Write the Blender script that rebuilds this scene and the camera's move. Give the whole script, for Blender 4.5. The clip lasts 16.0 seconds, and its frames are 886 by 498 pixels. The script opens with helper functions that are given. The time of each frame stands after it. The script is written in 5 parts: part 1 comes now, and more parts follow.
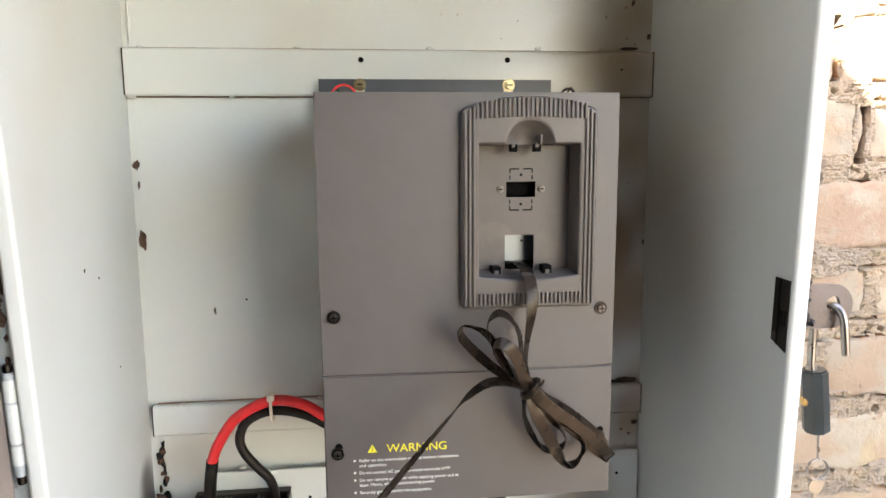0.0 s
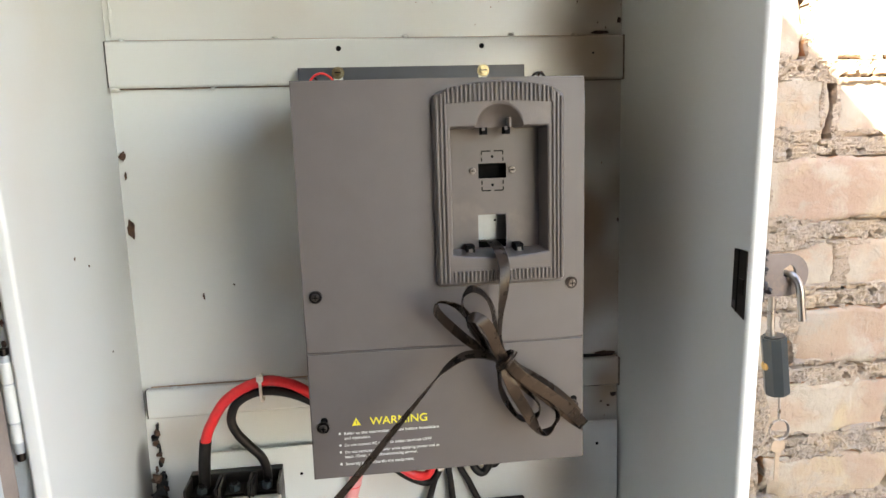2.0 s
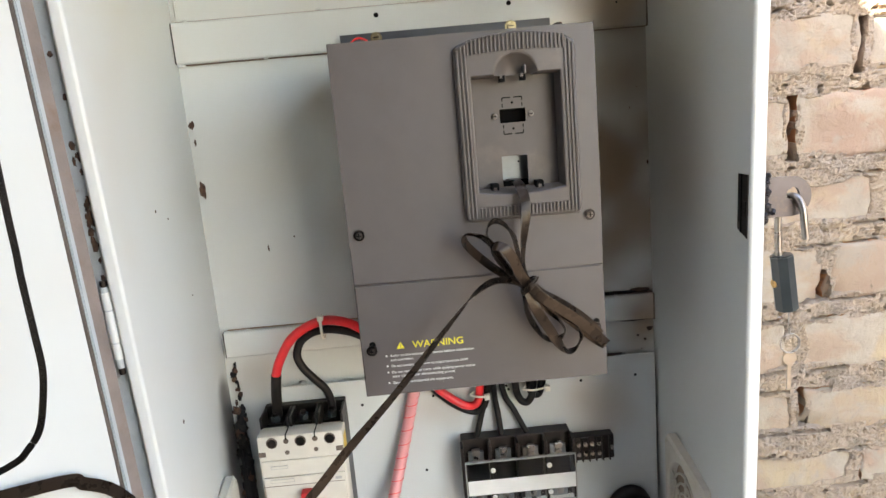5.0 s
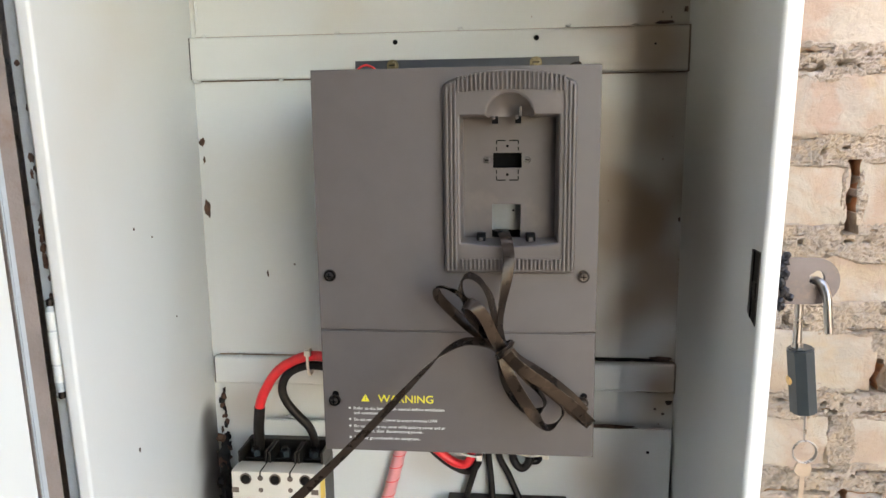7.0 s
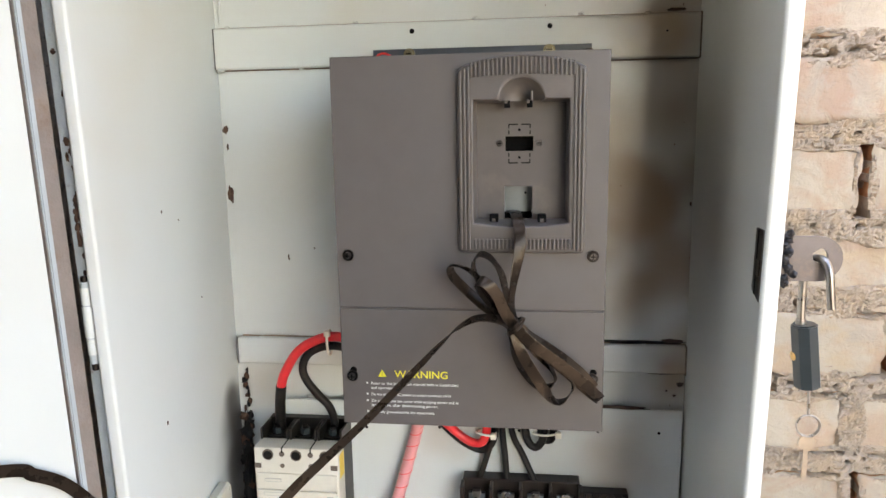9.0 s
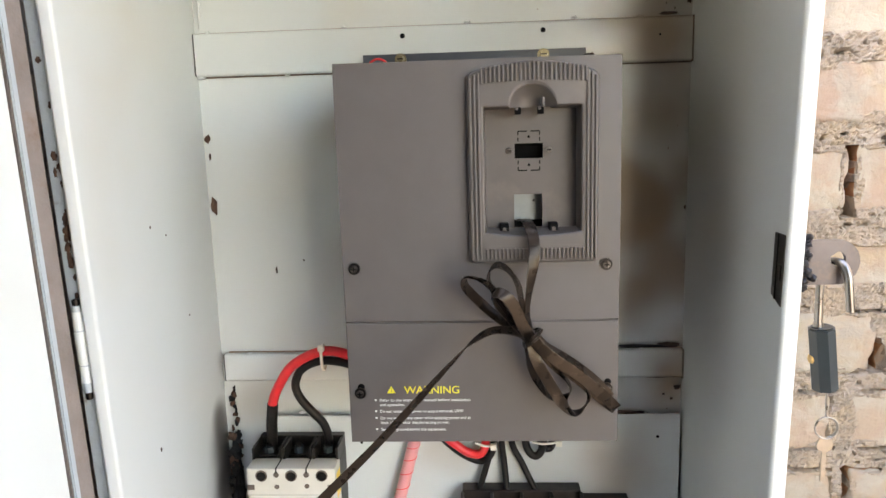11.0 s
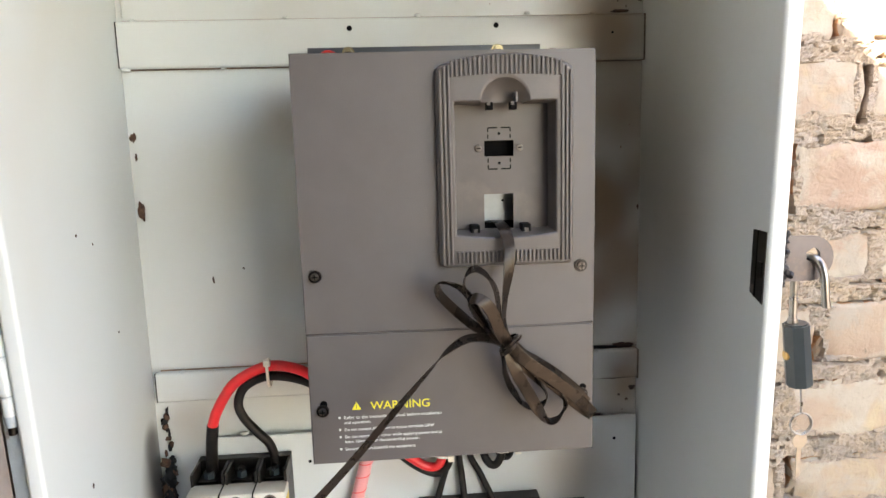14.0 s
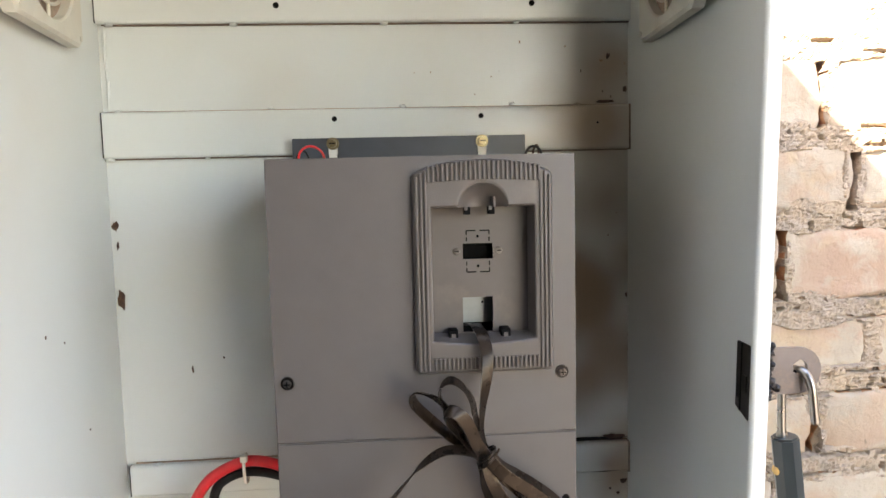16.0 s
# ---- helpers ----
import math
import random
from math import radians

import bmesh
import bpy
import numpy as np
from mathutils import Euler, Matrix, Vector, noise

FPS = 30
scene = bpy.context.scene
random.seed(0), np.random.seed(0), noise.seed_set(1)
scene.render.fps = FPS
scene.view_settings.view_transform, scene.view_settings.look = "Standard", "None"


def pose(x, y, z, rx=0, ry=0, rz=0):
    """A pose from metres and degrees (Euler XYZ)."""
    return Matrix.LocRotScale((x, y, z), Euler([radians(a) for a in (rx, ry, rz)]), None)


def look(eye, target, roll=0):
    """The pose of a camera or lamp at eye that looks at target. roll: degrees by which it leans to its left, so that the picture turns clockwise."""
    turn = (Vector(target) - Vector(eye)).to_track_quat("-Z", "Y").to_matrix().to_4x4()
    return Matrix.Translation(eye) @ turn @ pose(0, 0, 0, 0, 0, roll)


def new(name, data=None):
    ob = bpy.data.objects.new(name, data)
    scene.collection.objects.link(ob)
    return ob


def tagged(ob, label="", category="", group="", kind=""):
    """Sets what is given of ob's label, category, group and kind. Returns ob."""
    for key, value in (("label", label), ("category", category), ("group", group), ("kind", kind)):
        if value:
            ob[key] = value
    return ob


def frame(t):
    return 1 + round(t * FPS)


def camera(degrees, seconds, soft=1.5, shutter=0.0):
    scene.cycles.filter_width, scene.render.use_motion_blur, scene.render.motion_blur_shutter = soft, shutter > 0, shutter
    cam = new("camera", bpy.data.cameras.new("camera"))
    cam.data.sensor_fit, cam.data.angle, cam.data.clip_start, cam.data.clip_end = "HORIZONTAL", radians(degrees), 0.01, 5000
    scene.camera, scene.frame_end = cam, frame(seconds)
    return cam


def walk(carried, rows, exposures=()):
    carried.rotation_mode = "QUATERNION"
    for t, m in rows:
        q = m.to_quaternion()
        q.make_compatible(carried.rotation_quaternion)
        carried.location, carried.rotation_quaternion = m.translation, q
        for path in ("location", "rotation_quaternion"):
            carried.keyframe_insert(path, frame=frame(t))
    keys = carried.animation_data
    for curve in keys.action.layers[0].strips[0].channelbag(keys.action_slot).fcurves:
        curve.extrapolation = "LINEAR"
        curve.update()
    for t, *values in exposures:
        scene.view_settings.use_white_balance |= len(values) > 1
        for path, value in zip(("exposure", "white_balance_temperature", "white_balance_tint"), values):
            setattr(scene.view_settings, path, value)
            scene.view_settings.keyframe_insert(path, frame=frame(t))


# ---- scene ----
# camera path
cam = camera(65.6, 16.0)
PATH = [
    (0, (0.118, 0.157, 1.656), (0.345, 2.123, 1.37), -0.4),
    (0.5, (0.127, 0.152, 1.655), (0.384, 2.113, 1.354), -1.1),
    (1, (0.124, 0.146, 1.656), (0.368, 2.104, 1.327), -1.5),
    (1.5, (0.129, 0.137, 1.65), (0.376, 2.094, 1.321), -1.6),
    (2, (0.132, 0.126, 1.654), (0.375, 2.085, 1.328), -1.7),
    (2.5, (0.128, 0.104, 1.65), (0.339, 2.064, 1.313), -2.1),
    (3, (0.119, 0.074, 1.641), (0.334, 2.03, 1.286), -2.6),
    (3.5, (0.122, 0.058, 1.64), (0.314, 2.016, 1.277), -3.0),
    (4, (0.132, 0.031, 1.634), (0.356, 1.979, 1.241), -3.2),
    (4.2, (0.127, 0.029, 1.631), (0.322, 1.978, 1.225), -3.8),
    (6.3, (0.256, 0.095, 1.63), (0.119, 2.057, 1.267), -2.3),
    (6.5, (0.259, 0.105, 1.633), (0.11, 2.067, 1.277), -1.8),
    (7, (0.268, 0.11, 1.639), (0.08, 2.076, 1.325), -0.7),
    (7.5, (0.275, 0.099, 1.635), (0.083, 2.065, 1.326), 0.1),
    (8, (0.284, 0.09, 1.632), (0.099, 2.058, 1.327), 0.2),
    (8.5, (0.292, 0.086, 1.632), (0.077, 2.047, 1.303), -0.8),
    (9, (0.276, 0.084, 1.629), (0.032, 2.041, 1.299), -0.9),
    (9.2, (0.27, 0.084, 1.633), (0.001, 2.04, 1.313), -1.3),
    (11.3, (0.208, 0.101, 1.636), (0.164, 2.073, 1.305), -2.1),
    (11.5, (0.202, 0.098, 1.628), (0.204, 2.065, 1.27), -2.5),
    (12, (0.195, 0.092, 1.616), (0.241, 2.054, 1.233), -2.9),
    (12.5, (0.18, 0.101, 1.62), (0.28, 2.067, 1.266), -1.5),
    (13, (0.172, 0.14, 1.619), (0.269, 2.106, 1.264), -2.4),
    (13.5, (0.166, 0.147, 1.625), (0.286, 2.114, 1.286), -1.8),
    (14, (0.162, 0.142, 1.631), (0.308, 2.11, 1.307), -1.6),
    (14.5, (0.166, 0.133, 1.638), (0.307, 2.104, 1.331), -2.4),
    (15, (0.178, 0.131, 1.659), (0.335, 2.109, 1.409), -1.7),
    (15.5, (0.186, 0.148, 1.672), (0.333, 2.13, 1.452), -1.9),
    (16, (0.189, 0.16, 1.679), (0.33, 2.146, 1.499), -1.4),
]
walk(cam, [(t, look(eye, target, roll)) for t, eye, target, roll in PATH], [(0.0, 4.62, 8450, 17), (4.2, 4.40, 8350, 17), (9.0, 4.46, 8300, 17), (14.0, 4.60, 8350, 17), (16.0, 4.50, 8250, 17)])

# ---- world, sun ----
SUN_TO = Vector((-0.55, -0.60, 0.566)).normalized()
world = bpy.data.worlds.new("sky")
scene.world = world
world.use_nodes = True
wn = world.node_tree
sky = wn.nodes.new("ShaderNodeTexSky")
sky.sky_type = 'NISHITA'
sky.sun_disc = False
sky.sun_elevation = math.asin(SUN_TO.z)
sky.sun_rotation = math.atan2(SUN_TO.x, SUN_TO.y)
wn.links.new(sky.outputs[0], wn.nodes["Background"].inputs[0])
wn.nodes["Background"].inputs[1].default_value = 0.12
sun_data = bpy.data.lights.new("sun", 'SUN')
sun_data.energy, sun_data.angle, sun_data.color = 4.0, radians(0.5), (1.0, 0.95, 0.87)
sun = new("sun", sun_data)
sun.matrix_world = look(SUN_TO * 10, (0, 0, 0))


# ---- materials ----
def mat(name, col, rough=0.5, metal=0.0, var=0.12, scale=30.0, col2=None, blot=0.0, blot_scale=6.0, blot_lo=0.5, blot_soft=0.22,
        bump=0.0, bump_scale=200.0, coat=0.0, spread=0.0, stain_shade=(), gloss=0.5):
    """Paint or metal: grain (col to col*var), a second blotch colour, roughness variation, fine bump."""
    m = bpy.data.materials.new(name)
    m.use_nodes = True
    nt = m.node_tree
    N, L = nt.nodes, nt.links
    b = N["Principled BSDF"]
    b.inputs["Roughness"].default_value = rough
    b.inputs["Metallic"].default_value = metal
    b.inputs["Coat Weight"].default_value = coat
    b.inputs["Specular IOR Level"].default_value = gloss
    tc = N.new("ShaderNodeTexCoord")
    n1 = N.new("ShaderNodeTexNoise")
    n1.inputs["Scale"].default_value = scale
    n1.inputs["Detail"].default_value = 1.5 if var < 0.01 else 6
    L.new(tc.outputs["Object"], n1.inputs["Vector"])
    r1 = N.new("ShaderNodeMapRange")
    r1.inputs["From Min"].default_value, r1.inputs["From Max"].default_value = 0.3, 0.7
    L.new(n1.outputs["Fac"], r1.inputs["Value"])
    mx = N.new("ShaderNodeMix")
    mx.data_type = 'RGBA'
    mx.inputs["A"].default_value = (*[c * (1 - var) for c in col], 1)
    mx.inputs["B"].default_value = (*[min(1, c * (1 + var)) for c in col], 1)
    L.new(r1.outputs[0], mx.inputs["Factor"])
    out = mx.outputs["Result"]
    if col2:
        n2 = N.new("ShaderNodeTexNoise")
        n2.inputs["Scale"].default_value = blot_scale
        n2.inputs["Detail"].default_value = 2 if blot_soft > 0.3 else 8
        n2.inputs["Roughness"].default_value = 0.65
        L.new(tc.outputs["Object"], n2.inputs["Vector"])
        r2 = N.new("ShaderNodeMapRange")
        r2.interpolation_type = 'SMOOTHSTEP'
        r2.inputs["From Min"].default_value, r2.inputs["From Max"].default_value = blot_lo, blot_lo + blot_soft
        r2.inputs["To Max"].default_value = blot
        L.new(n2.outputs["Fac"], r2.inputs["Value"])
        m2 = N.new("ShaderNodeMix")
        m2.data_type = 'RGBA'
        L.new(r2.outputs[0], m2.inputs["Factor"])
        L.new(out, m2.inputs["A"])
        m2.inputs["B"].default_value = (*col2, 1)
        out = m2.outputs["Result"]
    for sx, sy, sz, sr, amount, *tint in stain_shade:      # soft marks with a place and a size: stains and painted shade
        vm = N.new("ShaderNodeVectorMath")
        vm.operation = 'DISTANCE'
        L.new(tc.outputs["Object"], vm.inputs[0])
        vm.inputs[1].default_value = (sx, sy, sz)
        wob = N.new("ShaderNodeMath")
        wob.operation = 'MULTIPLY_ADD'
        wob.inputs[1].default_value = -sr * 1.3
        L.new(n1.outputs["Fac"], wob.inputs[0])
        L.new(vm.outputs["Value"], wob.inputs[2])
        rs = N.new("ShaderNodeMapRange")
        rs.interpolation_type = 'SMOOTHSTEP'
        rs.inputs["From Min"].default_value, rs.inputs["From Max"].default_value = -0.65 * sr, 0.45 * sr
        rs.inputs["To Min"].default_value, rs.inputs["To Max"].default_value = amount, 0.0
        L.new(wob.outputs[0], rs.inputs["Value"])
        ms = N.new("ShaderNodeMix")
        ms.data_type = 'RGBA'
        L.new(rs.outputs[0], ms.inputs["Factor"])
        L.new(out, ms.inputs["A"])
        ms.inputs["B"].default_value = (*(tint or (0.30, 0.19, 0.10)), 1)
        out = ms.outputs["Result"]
    if spread:
        oi = N.new("ShaderNodeObjectInfo")
        hs = N.new("ShaderNodeHueSaturation")
        rr = N.new("ShaderNodeMapRange")
        rr.inputs["To Min"].default_value, rr.inputs["To Max"].default_value = 1 - spread, 1 + spread
        L.new(oi.outputs["Random"], rr.inputs["Value"])
        L.new(rr.outputs[0], hs.inputs["Value"])
        L.new(out, hs.inputs["Color"])
        out = hs.outputs["Color"]
    L.new(out, b.inputs["Base Color"])
    rv = N.new("ShaderNodeMapRange")
    k = 0.0 if var < 0.005 else 1.0
    rv.inputs["To Min"].default_value, rv.inputs["To Max"].default_value = max(0.02, rough - 0.08 * k), min(1, rough + 0.1 * k)
    L.new(n1.outputs["Fac"], rv.inputs["Value"])
    L.new(rv.outputs[0], b.inputs["Roughness"])
    if bump:
        n3 = N.new("ShaderNodeTexNoise")
        n3.inputs["Scale"].default_value = bump_scale
        n3.inputs["Detail"].default_value = 8
        L.new(tc.outputs["Object"], n3.inputs["Vector"])
        bp = N.new("ShaderNodeBump")
        bp.inputs["Strength"].default_value = bump
        bp.inputs["Distance"].default_value = 0.002
        L.new(n3.outputs["Fac"], bp.inputs["Height"])
        L.new(bp.outputs[0], b.inputs["Normal"])
    return m


CREAM = (0.575, 0.600, 0.578)
# dark stain and corner shade painted low on the left side sheet
M_CAB = mat("cabinet_paint", CREAM, 0.34, var=0.0, scale=9, col2=(0.50, 0.42, 0.30), blot=0.30, blot_scale=4, blot_lo=0.45, blot_soft=0.45, bump=0.06, bump_scale=90,
            stain_shade=[(-0.330, 0.155, z, r, 0.9, 0.03, 0.022, 0.018) for z, r in ((0.385, 0.035), (0.34, 0.06), (0.28, 0.085), (0.19, 0.10), (0.10, 0.11), (0.02, 0.12))])
# brown stains, plus shade beside the inverter put into the paint colour
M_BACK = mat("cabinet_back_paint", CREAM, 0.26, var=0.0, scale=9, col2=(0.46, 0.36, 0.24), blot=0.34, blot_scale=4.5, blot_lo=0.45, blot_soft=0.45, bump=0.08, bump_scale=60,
             stain_shade=[(-0.145, 0.18, 0.80, 0.075, 0.45), (-0.12, 0.18, 0.62, 0.08, 0.3), (0.28, 0.17, 0.89, 0.07, 0.65), (0.30, 0.18, 0.80, 0.07, 0.6), (0.22, 0.18, 0.78, 0.07, 0.45), (0.25, 0.18, 0.69, 0.08, 0.5), (0.22, 0.18, 0.60, 0.08, 0.5), (0.25, 0.18, 0.53, 0.06, 0.55), (0.33, 0.18, 0.72, 0.07, 0.6), (0.30, 0.18, 0.60, 0.09, 0.6), (0.33, 0.17, 0.47, 0.07, 0.6), (0.30, 0.17, 0.44, 0.05, 0.6, 0.16, 0.07, 0.03), (0.27, 0.18, 0.66, 0.08, 0.6), (0.28, 0.18, 0.55, 0.07, 0.6), (0.29, 0.18, 0.95, 0.10, 0.5), (0.22, 0.18, 0.92, 0.05, 0.3), (-0.10, 0.18, 0.47, 0.035, 0.5), (0.31, 0.18, 0.98, 0.06, 0.6), (0.31, 0.18, 0.41, 0.055, 0.75), (0.24, 0.17, 0.30, 0.09, 0.45), (0.0, 0.17, 0.33, 0.06, 0.3), (-0.30, 0.17, 0.40, 0.05, 0.4)])
M_GREY = mat("inverter_paint", (0.088, 0.077, 0.0735), 0.45, var=0.05, scale=40, col2=(0.105, 0.086, 0.072), blot=0.5, blot_scale=9, blot_lo=0.5, bump=0.12, bump_scale=900)
M_BEZEL = mat("bezel_plastic", (0.080, 0.068, 0.062), 0.42, var=0.06, scale=50, col2=(0.15, 0.118, 0.094), blot=0.4, blot_scale=22, blot_lo=0.52, bump=0.08, bump_scale=700)
M_BLUE = mat("flange_paint", (0.042, 0.05, 0.062), 0.4, var=0.1, scale=30)
M_BLOCK = mat("phenolic_block", (0.018, 0.012, 0.010), 0.42, var=0.2, scale=60, col2=(0.05, 0.036, 0.028), blot=0.5, blot_scale=40, gloss=0.3)
M_SEAM = mat("rusty_seam", (0.15, 0.105, 0.075), 0.85, var=0.4, scale=120, bump=0.3)
M_STAIN = mat("rust_run", (0.26, 0.165, 0.10), 0.7, var=0.3, scale=140)
M_BLACK = mat("black_plastic", (0.011, 0.009, 0.0075), 0.4, var=0.2, scale=60, col2=(0.035, 0.027, 0.02), blot=0.4, blot_scale=30, gloss=0.35)
M_WELL = mat("well_shade", (0.12, 0.09, 0.07), 0.6, var=0.2, scale=90)
M_DARK = mat("dark_inside", (0.002, 0.002, 0.002), 0.8, gloss=0.1)
M_RIBBON = mat("ribbon_cable", (0.015, 0.0105, 0.008), 0.27, var=0.3, scale=60, col2=(0.032, 0.022, 0.016), blot=0.5, blot_scale=35, blot_lo=0.5, bump=0.3, bump_scale=70, gloss=0.32)
M_RIBBON.node_tree.nodes["Principled BSDF"].inputs["Specular Tint"].default_value = (0.8, 0.65, 0.53, 1)
M_CABLE = mat("black_cable", (0.008, 0.007, 0.0065), 0.4, var=0.2, scale=70, col2=(0.04, 0.032, 0.025), blot=0.4, blot_scale=40, gloss=0.25)
M_RED = mat("red_cable", (0.78, 0.028, 0.034), 0.34, var=0.08, scale=70, col2=(0.6, 0.1, 0.08), blot=0.3, blot_scale=40)
M_PINK = mat("pink_cable", (0.76, 0.30, 0.30), 0.35, var=0.05, scale=50, col2=(0.7, 0.36, 0.36), blot=0.4, blot_scale=30)
M_STEEL = mat("bright_steel", (0.27, 0.255, 0.24), 0.28, metal=1.0, var=0.12, scale=80)
M_BRASS = mat("zinc_yellow_steel", (0.24, 0.2, 0.12), 0.3, metal=1.0, var=0.15, scale=120)
M_SCREW = mat("dark_screw", (0.03, 0.027, 0.026), 0.36, metal=1.0, var=0.2, scale=150)
M_GALV = mat("galvanised_sheet", (0.22, 0.245, 0.26), 0.4, metal=1.0, var=0.1, scale=60)
M_RUST = mat("rust", (0.07, 0.035, 0.02), 0.85, var=0.5, scale=160, bump=0.7, bump_scale=400)
M_RUSTY = mat("rusty_channel", (0.20, 0.165, 0.145), 0.6, var=0.2, scale=25, col2=(0.17, 0.105, 0.075), blot=0.75, blot_scale=24, blot_lo=0.5, bump=0.35, bump_scale=300)
M_GUTTER = mat("grey_gutter_paint", (0.36, 0.40, 0.42), 0.42, var=0.1, scale=30, col2=(0.17, 0.1, 0.07), blot=0.95, blot_scale=70, blot_lo=0.6, bump=0.2, bump_scale=300)
M_NEARBLACK = mat("near_black", (0.004, 0.0035, 0.0035), 0.9, var=0.4, scale=120, bump=0.4)
M_BREAKER = mat("breaker_plastic", (0.59, 0.55, 0.47), 0.42, var=0.04, scale=50, col2=(0.5, 0.42, 0.32), blot=0.2, blot_scale=18)
M_GRILLE = mat("grille_plastic", (0.56, 0.53, 0.45), 0.45, var=0.05, scale=40, col2=(0.42, 0.34, 0.25), blot=0.35, blot_scale=25)
M_FILTER = mat("filter_mat", (0.32, 0.24, 0.18), 0.9, var=0.2, scale=200, bump=0.6, bump_scale=500)
M_HASP = mat("hasp_steel", (0.10, 0.085, 0.085), 0.42, metal=0.4, var=0.2, scale=45, col2=(0.22, 0.15, 0.11), blot=0.6, blot_scale=40, blot_lo=0.52)
M_WELD = mat("weld_bead", (0.02, 0.02, 0.024), 0.35, metal=0.6, var=0.4, scale=200, bump=0.5)
M_LOCK = mat("lock_paint", (0.025, 0.034, 0.038), 0.33, var=0.1, scale=60, col2=(0.045, 0.055, 0.06), blot=0.4, blot_scale=50)
M_HEAD = mat("screw_head", (0.13, 0.12, 0.115), 0.32, metal=1.0, var=0.2, scale=150)
M_KEY = mat("worn_key", (0.28, 0.23, 0.18), 0.4, metal=0.5, var=0.15, scale=90)
M_BRASSY = mat("brass", (0.6, 0.4, 0.17), 0.35, metal=1.0, var=0.2, scale=100)
M_WHITE = mat("white_plastic", (0.75, 0.73, 0.68), 0.4, var=0.05)
M_TIE = mat("nylon_tie", (0.72, 0.68, 0.58), 0.4, var=0.08, scale=90)
M_YELLOW = mat("yellow_print", (0.72, 0.62, 0.04), 0.5, var=0.04)
M_PRINT = mat("white_print", (0.6, 0.6, 0.58), 0.5, var=0.06, scale=300)
M_PRINTG = mat("grey_print", (0.38, 0.37, 0.34), 0.5, var=0.05)
M_STICKER = mat("yellow_sticker", (0.75, 0.5, 0.05), 0.45, var=0.08)
M_REDSW = mat("red_toggle", (0.5, 0.02, 0.02), 0.4, var=0.1)


def masonry(name, cols, rough, spread, bump):
    """Old fired clay or lime: three colours laid over one another in blotches, cracks and pits, coarse and fine relief."""
    m = bpy.data.materials.new(name)
    m.use_nodes = True
    nt = m.node_tree
    N, L = nt.nodes, nt.links
    b = N["Principled BSDF"]
    b.inputs["Roughness"].default_value = rough
    tc = N.new("ShaderNodeTexCoord")

    def noisy(scale, detail, lo, hi, offset):
        mp = N.new("ShaderNodeMapping")
        mp.inputs["Location"].default_value = (offset, offset * 2, 0)
        L.new(tc.outputs["Object"], mp.inputs["Vector"])
        n = N.new("ShaderNodeTexNoise")
        n.inputs["Scale"].default_value, n.inputs["Detail"].default_value, n.inputs["Roughness"].default_value = scale, detail, 0.62
        n.inputs["Distortion"].default_value = 0.6
        L.new(mp.outputs[0], n.inputs["Vector"])
        r = N.new("ShaderNodeMapRange")
        r.inputs["From Min"].default_value, r.inputs["From Max"].default_value = lo, hi
        L.new(n.outputs["Fac"], r.inputs["Value"])
        return n, r

    out = None
    for k, (col, scale, lo, hi) in enumerate(cols):
        if out is None:
            rgb = N.new("ShaderNodeRGB")
            rgb.outputs[0].default_value = (*col, 1)
            out = rgb.outputs[0]
            continue
        _, r = noisy(scale, 8, lo, hi, 3.1 * k)
        mx = N.new("ShaderNodeMix")
        mx.data_type = 'RGBA'
        L.new(r.outputs[0], mx.inputs["Factor"])
        L.new(out, mx.inputs["A"])
        mx.inputs["B"].default_value = (*col, 1)
        out = mx.outputs["Result"]
    oi = N.new("ShaderNodeObjectInfo")
    hs = N.new("ShaderNodeHueSaturation")
    rr = N.new("ShaderNodeMapRange")
    rr.inputs["To Min"].default_value, rr.inputs["To Max"].default_value = 1 - spread, 1 + spread
    L.new(oi.outputs["Random"], rr.inputs["Value"])
    L.new(rr.outputs[0], hs.inputs["Value"])
    L.new(out, hs.inputs["Color"])
    L.new(hs.outputs["Color"], b.inputs["Base Color"])
    coarse, _ = noisy(28, 9, 0, 1, 11.0)
    fine, _ = noisy(160, 6, 0, 1, 17.0)
    vo = N.new("ShaderNodeTexVoronoi")
    vo.feature = 'DISTANCE_TO_EDGE'
    vo.inputs["Scale"].default_value = 6
    warp = N.new("ShaderNodeVectorMath")
    warp.operation = 'MULTIPLY_ADD'
    warp.inputs[1].default_value = (0.12, 0.12, 0.12)
    L.new(coarse.outputs["Color"], warp.inputs[0])
    L.new(tc.outputs["Object"], warp.inputs[2])
    L.new(warp.outputs[0], vo.inputs["Vector"])
    crack = N.new("ShaderNodeMapRange")
    crack.inputs["From Max"].default_value = 0.012
    L.new(vo.outputs["Distance"], crack.inputs["Value"])
    add = N.new("ShaderNodeMath")
    add.operation = 'MULTIPLY_ADD'
    add.inputs[1].default_value = 0.25
    L.new(fine.outputs["Fac"], add.inputs[0])
    L.new(coarse.outputs["Fac"], add.inputs[2])
    add2 = N.new("ShaderNodeMath")
    add2.operation = 'MULTIPLY_ADD'
    add2.inputs[1].default_value = 0.08
    L.new(crack.outputs[0], add2.inputs[0])
    L.new(add.outputs[0], add2.inputs[2])
    bp = N.new("ShaderNodeBump")
    bp.inputs["Strength"].default_value = bump
    bp.inputs["Distance"].default_value = 0.012
    L.new(add2.outputs[0], bp.inputs["Height"])
    L.new(bp.outputs[0], b.inputs["Normal"])
    return m


